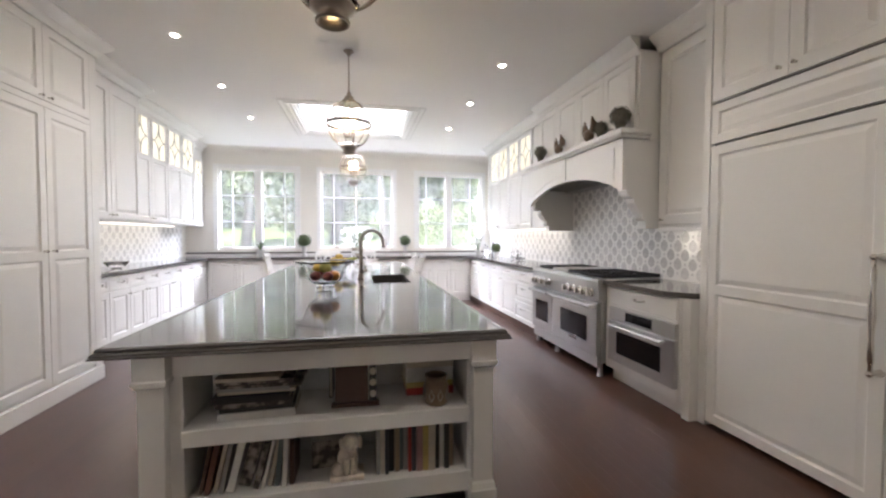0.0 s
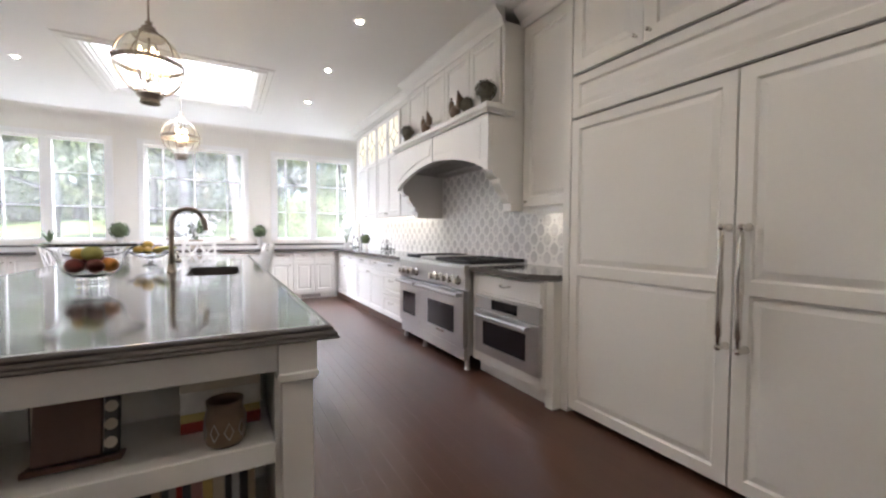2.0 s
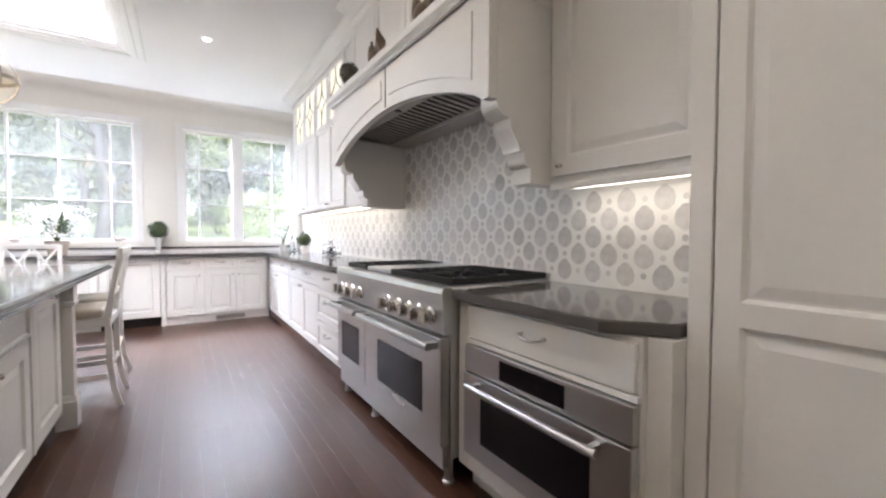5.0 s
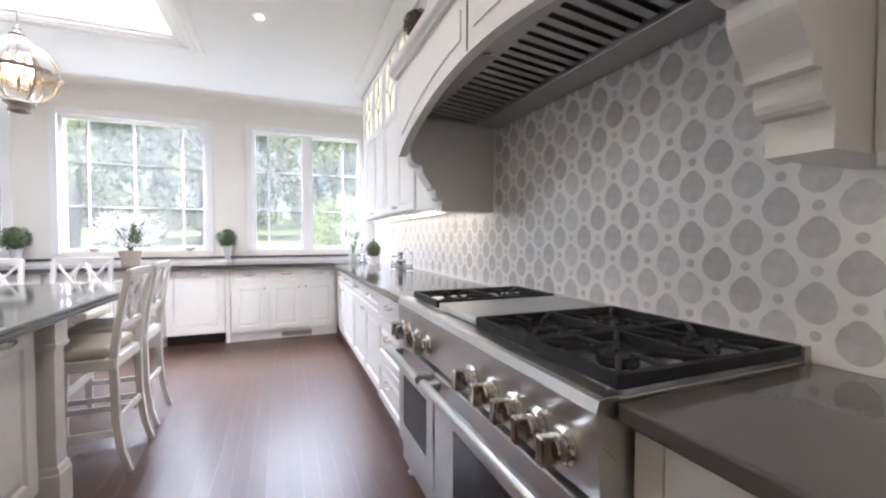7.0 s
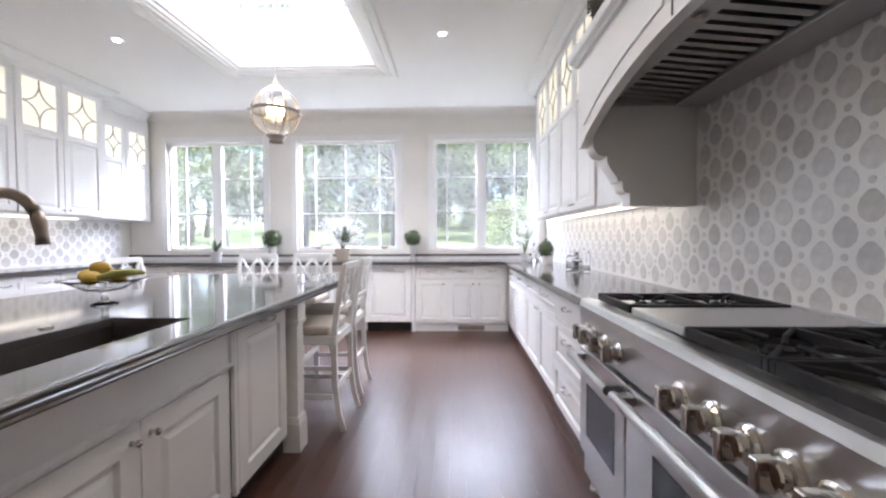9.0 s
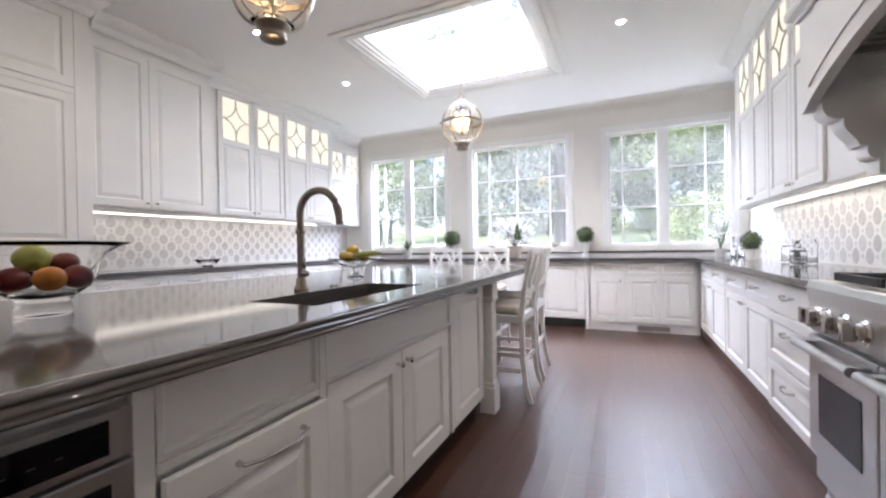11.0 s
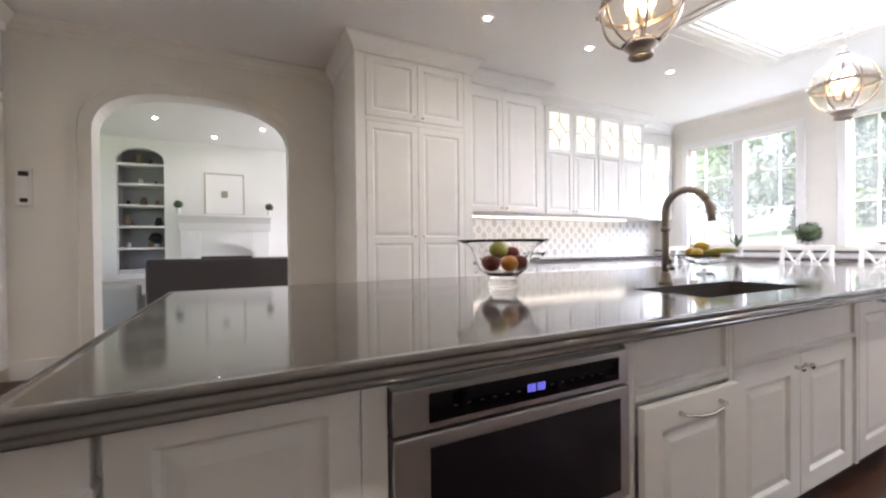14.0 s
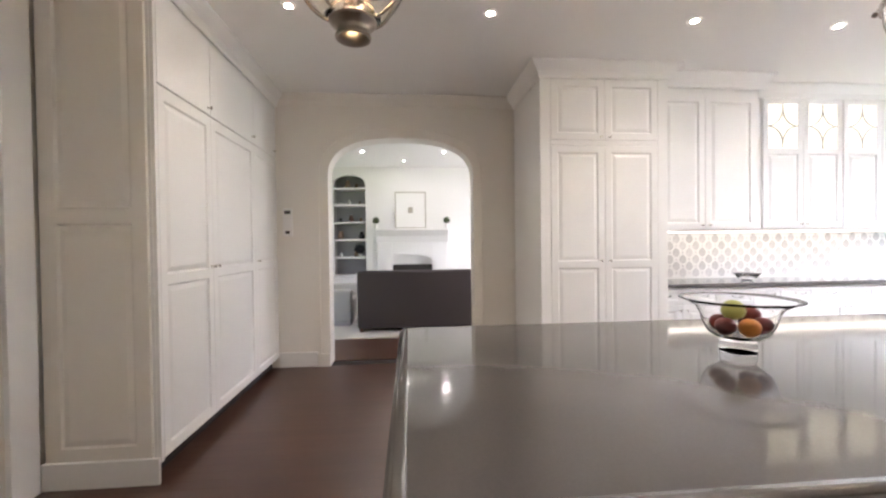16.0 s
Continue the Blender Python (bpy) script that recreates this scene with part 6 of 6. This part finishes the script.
tree(-0.4, 24.0, 11.0, 4.4, 21, M_CONIF, "large conifer with drooping branches", 16500, 0.26, 0.25, 0.27, 1.6)
tree(-4.4, 22.5, 10.0, 3.6, 34, M_CONIF, "large conifer with drooping branches", 13500, 0.24, 0.22, 0.29, 1.6)
tree(-8.6, 21.0, 8.0, 2.6, 22, M_TREE, n=5000, size=0.19, low=0.40)
tree(-15.5, 27.0, 9.0, 3.6, 23, M_CONIF, "dark spreading conifer behind the lawn", 8500, 0.24, 0.2, 0.10, 0.8)
tree(-1.2, 33.0, 12.0, 4.5, 24, M_TREE, n=8000, size=0.28)
tree(8.5, 30.0, 11.0, 4.5, 25, M_TREE, n=9000, size=0.26, low=0.15)
tree(14.0, 26.0, 10.0, 4.2, 26, M_TREE, n=8000, size=0.26, low=0.15)
tree(5.0, 38.0, 13.0, 5.0, 27, M_TREE, n=7000, size=0.34)
tree(-16.0, 34.0, 12.0, 5.0, 28, M_TREE, n=7000, size=0.34)
tree(-8.0, 42.0, 14.0, 6.0, 29, M_CONIF, n=7000, size=0.36)
tree(20.0, 38.0, 13.0, 6.0, 30, M_TREE, n=7000, size=0.36)
for i in range(15):
    tree(-13.0 + 3.1 * i + 0.8 * math.sin(i * 2.3), 42.0 + 4 * math.sin(i * 1.7), 13.0 + 2 * math.sin(i * 1.1), 4.6, 70 + i, M_TREE if i % 3 else M_CONIF, "woodland tree behind the lawn", 6500, 0.42, 0.2, 0.04)
tree(-22.0, 24.0, 10.0, 4.2, 31, M_TREE, n=3000, size=0.45)
tree(1.52, 13.2, 8.5, 2.2, 32, M_TREE, "slender tree close to the window", 2500, 0.10, 0.13, 0.62)
tree(-3.05, 14.2, 5.0, 1.8, 33, M_TREE, "small twisted garden tree near the window", 2600, 0.085, 0.05, 0.45)


def shrub(x, y, r, h, seed, label="rounded green shrub in the garden"):
    z = ground_height(x, y) - 0.05
    t = thing("shrub", label, "shrub", pose(x, y, z), "garden shrubs")
    g = random.Random(seed)
    bm = bmesh.new()
    for i in range(6):
        a = 6.28 * i / 6
        tube(bm, [(0.05 * math.cos(a), 0.05 * math.sin(a), 0), (r * 0.4 * math.cos(a), r * 0.4 * math.sin(a), h * 0.6)], [0.03, 0.01], 5)
    part("stems", bm, M_BARK, t)
    blobs = [(g.uniform(-.5, .5) * r, g.uniform(-.5, .5) * r, h * g.uniform(0.45, 0.72), r * 0.55, r * 0.55, h * 0.30) for _ in range(8)]
    leaf_cloud("foliage", M_TREE, blobs, 3600, 0.085, t, seed)


for i, (x, y, r, h) in enumerate(((4.2, 17.5, 1.1, 1.7), (6.2, 18.0, 1.3, 1.9), (8.6, 18.6, 1.4, 2.0), (3.0, 15.5, 0.7, 1.0), (5.0, 15.8, 0.8, 1.1), (11.0, 19.5, 1.5, 2.2), (1.9, 14.6, 0.5, 0.8), (-6.5, 18.0, 0.9, 1.1), (-0.6, 27.0, 1.2, 1.5), (3.8, 28.0, 1.6, 2.0), (-3.2, 29.0, 1.4, 1.7), (13.5, 21.0, 1.6, 2.3))):
    shrub(x, y, r, h, 50 + i)


def hedge(x, y, w, d, h, seed, label):
    """A clipped hedge, w long along x, d deep, h high."""
    z = ground_height(x, y) - 0.1
    t = thing("hedge", label, "hedge", pose(x, y, z), "hedges above the lawn")
    g = random.Random(seed)
    bm = bmesh.new()
    for i in range(int(w)):
        q = -w / 2 + i + 0.5
        tube(bm, [(q, 0, 0), (q + g.uniform(-.2, .2), 0, h * 0.5), (q + g.uniform(-.3, .3), 0.1, h * 0.85)], [0.05, 0.03, 0.01], 5)
    part("stems", bm, M_BARK, t)
    blobs = [(-w / 2 + w * (i + 0.5) / (3 * w), g.uniform(-.1, .1) * d, h * k, 0.62, d * 0.5, h * 0.26) for i in range(int(3 * w)) for k in (0.30 + g.uniform(-.03, .03), 0.70 + g.uniform(-.05, .05))]
    leaf_cloud("foliage", M_HEDGE, blobs, int(1700 * w), 0.15, t, seed)


for i, (x, y, w, d, h) in enumerate(((6.2, 20.5, 4.6, 1.5, 2.5), (10.8, 21.2, 4.8, 1.6, 2.8), (15.6, 22.0, 5.0, 1.6, 2.9))):
    hedge(x, y, w, d, h, 90 + i, "long clipped yellow-green hedge above the lawn")
M_ROCK = material("grey_rock", (0.30, 0.29, 0.28), 0.85, grain=0.3, scale=8, stain=0.2, bump=0.5)
for i in range(9):
    x, y = -3.2 + 0.85 * i, 13.6 + 0.25 * math.sin(i * 2.1)
    bm = ball(bmesh.new(), (0, 0, 0), 0.30, 8, (1.2, 0.8, 0.6))
    for v in bm.verts:
        v.co *= 1 + 0.25 * noise.noise(v.co * 5 + Vector((i, 0, 0)))
    tagged(part("rock", bm, M_ROCK), "weathered grey garden rock", "rock", "rocks edging the lawn").matrix_world = pose(x, y, ground_height(x, y) + 0.05, 0, 0, 40 * i)

# ---------------------------------------------------------------- wall tiles: grey medallions and dots on white
def medallion():
    bm, n = bmesh.new(), 32
    pts = []
    for i in range(n):
        a = 2 * math.pi * i / n
        x, z = math.cos(a), math.sin(a)
        lobe = 1 + 0.022 * math.cos(10 * a)
        tip = 0.13 * max(0.0, z) ** 9 - 0.05 * max(0.0, -z) ** 12
        pts.append((0.0450 * x * lobe * (1 - 0.07 * z), 0.0500 * z * lobe + 0.05 * tip))
    lo = [bm.verts.new((x, 0.0, z)) for x, z in pts]
    hi = [bm.verts.new((x * 0.985, -0.0009, z * 0.985)) for x, z in pts]
    for i in range(n):
        bm.faces.new((lo[i], lo[(i + 1) % n], hi[(i + 1) % n], hi[i]))
    bm.faces.new(hi)
    bmesh.ops.recalc_face_normals(bm, faces=bm.faces)
    me = bpy.data.meshes.new("medallion_tile")
    bm.to_mesh(me)
    bm.free()
    me.materials.append(M_TILEG)
    return me


MED = medallion()
U, V = 0.085, 0.167


def tiled(name, face, front, a0, a1, zones, label):
    """zones: (from, to, low, high) along the wall in the world."""
    wall = tagged(new(name), label, "backsplash", kind="structure")
    wall.matrix_world = placed(face, front, a0, a1)
    w, flip = a1 - a0, face in "WN"
    dots, field = bmesh.new(), bmesh.new()
    rects = [(*sorted((a1 - u0, a1 - u1) if flip else (u0 - a0, u1 - a0)), lo, hi) for u0, u1, lo, hi in zones]
    for p, q, lo, hi in rects:
        box(field, p, q, 0.0, 0.008, lo, hi)

    def covered(x, z, r, h):
        return all(any(p <= x + sx * r <= q and lo <= z + sz * h <= hi for p, q, lo, hi in rects) for sx in (-1, 1) for sz in (-1, 1))

    for i in range(1, int(w / U) + 1):
        for j in range(5, 14):
            x, z = i * U + 0.074, j * V + (V / 2 if i % 2 else 0) + 0.0715
            if covered(x, z, 0.036, 0.040):
                ob = new("tile", MED)
                ob.parent = wall
                ob.location = (x, -0.0004, z)
            if covered(x, z + V / 2, 0.02, 0.02):
                lathe(dots, [(0.0145, 0.0), (0.0138, 0.001)], 8)
                dots.verts.ensure_lookup_table()
                for v in dots.verts[-16:]:
                    v.co = Vector((x + v.co.x, -0.0003 - v.co.z, z + V / 2 + v.co.y))
    part("tile_field", field, M_TILEW, wall)
    tagged(part("dot_tiles", dots, M_TILEG, wall), kind="stuff")
    return wall


tiled("backsplash_east", "W", XR - 0.009, 4.335, 10.60, [(4.335, 10.40, 0.921, 1.398), (5.182, 6.943, 1.398, 1.97), (7.06, 10.40, 1.398, 1.438)], "white marble backsplash with grey medallion tiles")
tiled("backsplash_west", "E", XL + 0.009, 6.205, 10.60, [(6.205, 10.40, 0.921, 1.49)], "white marble backsplash with grey medallion tiles")

# ---------------------------------------------------------------- floor boards
rb = random.Random(77)
PW = 0.085
nx = int((XR - XL) / PW)
far = bmesh.new()
meshes, count = {}, 0
for i in range(nx + 1):
    x0 = XL + i * PW
    x1 = min(x0 + PW, XR)
    y = YS - rb.uniform(0, 1.5)
    while y < YN:
        ln = rb.choice((1.4, 1.8, 2.2, 2.6))
        p, q = max(y, YS), min(y + ln, YN)
        if q - p > 0.05:
            near = 1.2 < x0 < 3.2 or (x0 < 0.1 and q < 5.6)
            if near and count < 300:
                key = (round(q - p, 3), round(x1 - x0, 3))
                if key not in meshes:
                    b = B(0.0002, x1 - x0 - 0.0002, 0.0002, q - p - 0.0002, -0.0115, 0.0, bevel=0.0004)
                    me = bpy.data.meshes.new("floor_board")
                    bmesh.ops.recalc_face_normals(b, faces=b.faces)
                    b.to_mesh(me)
                    b.free()
                    me.materials.append(M_FLOOR)
                    meshes[key] = me
                ob = new("floor_board", meshes[key])
                ob.parent, ob.location = sub, (x0, p, 0)
                count += 1
            else:
                box(far, x0 + 0.0002, x1 - 0.0002, p + 0.0002, q - 0.0002, -0.0115, 0.0)
        y += ln
tagged(part("floor_boards", far, M_FLOOR2, sub), kind="stuff")
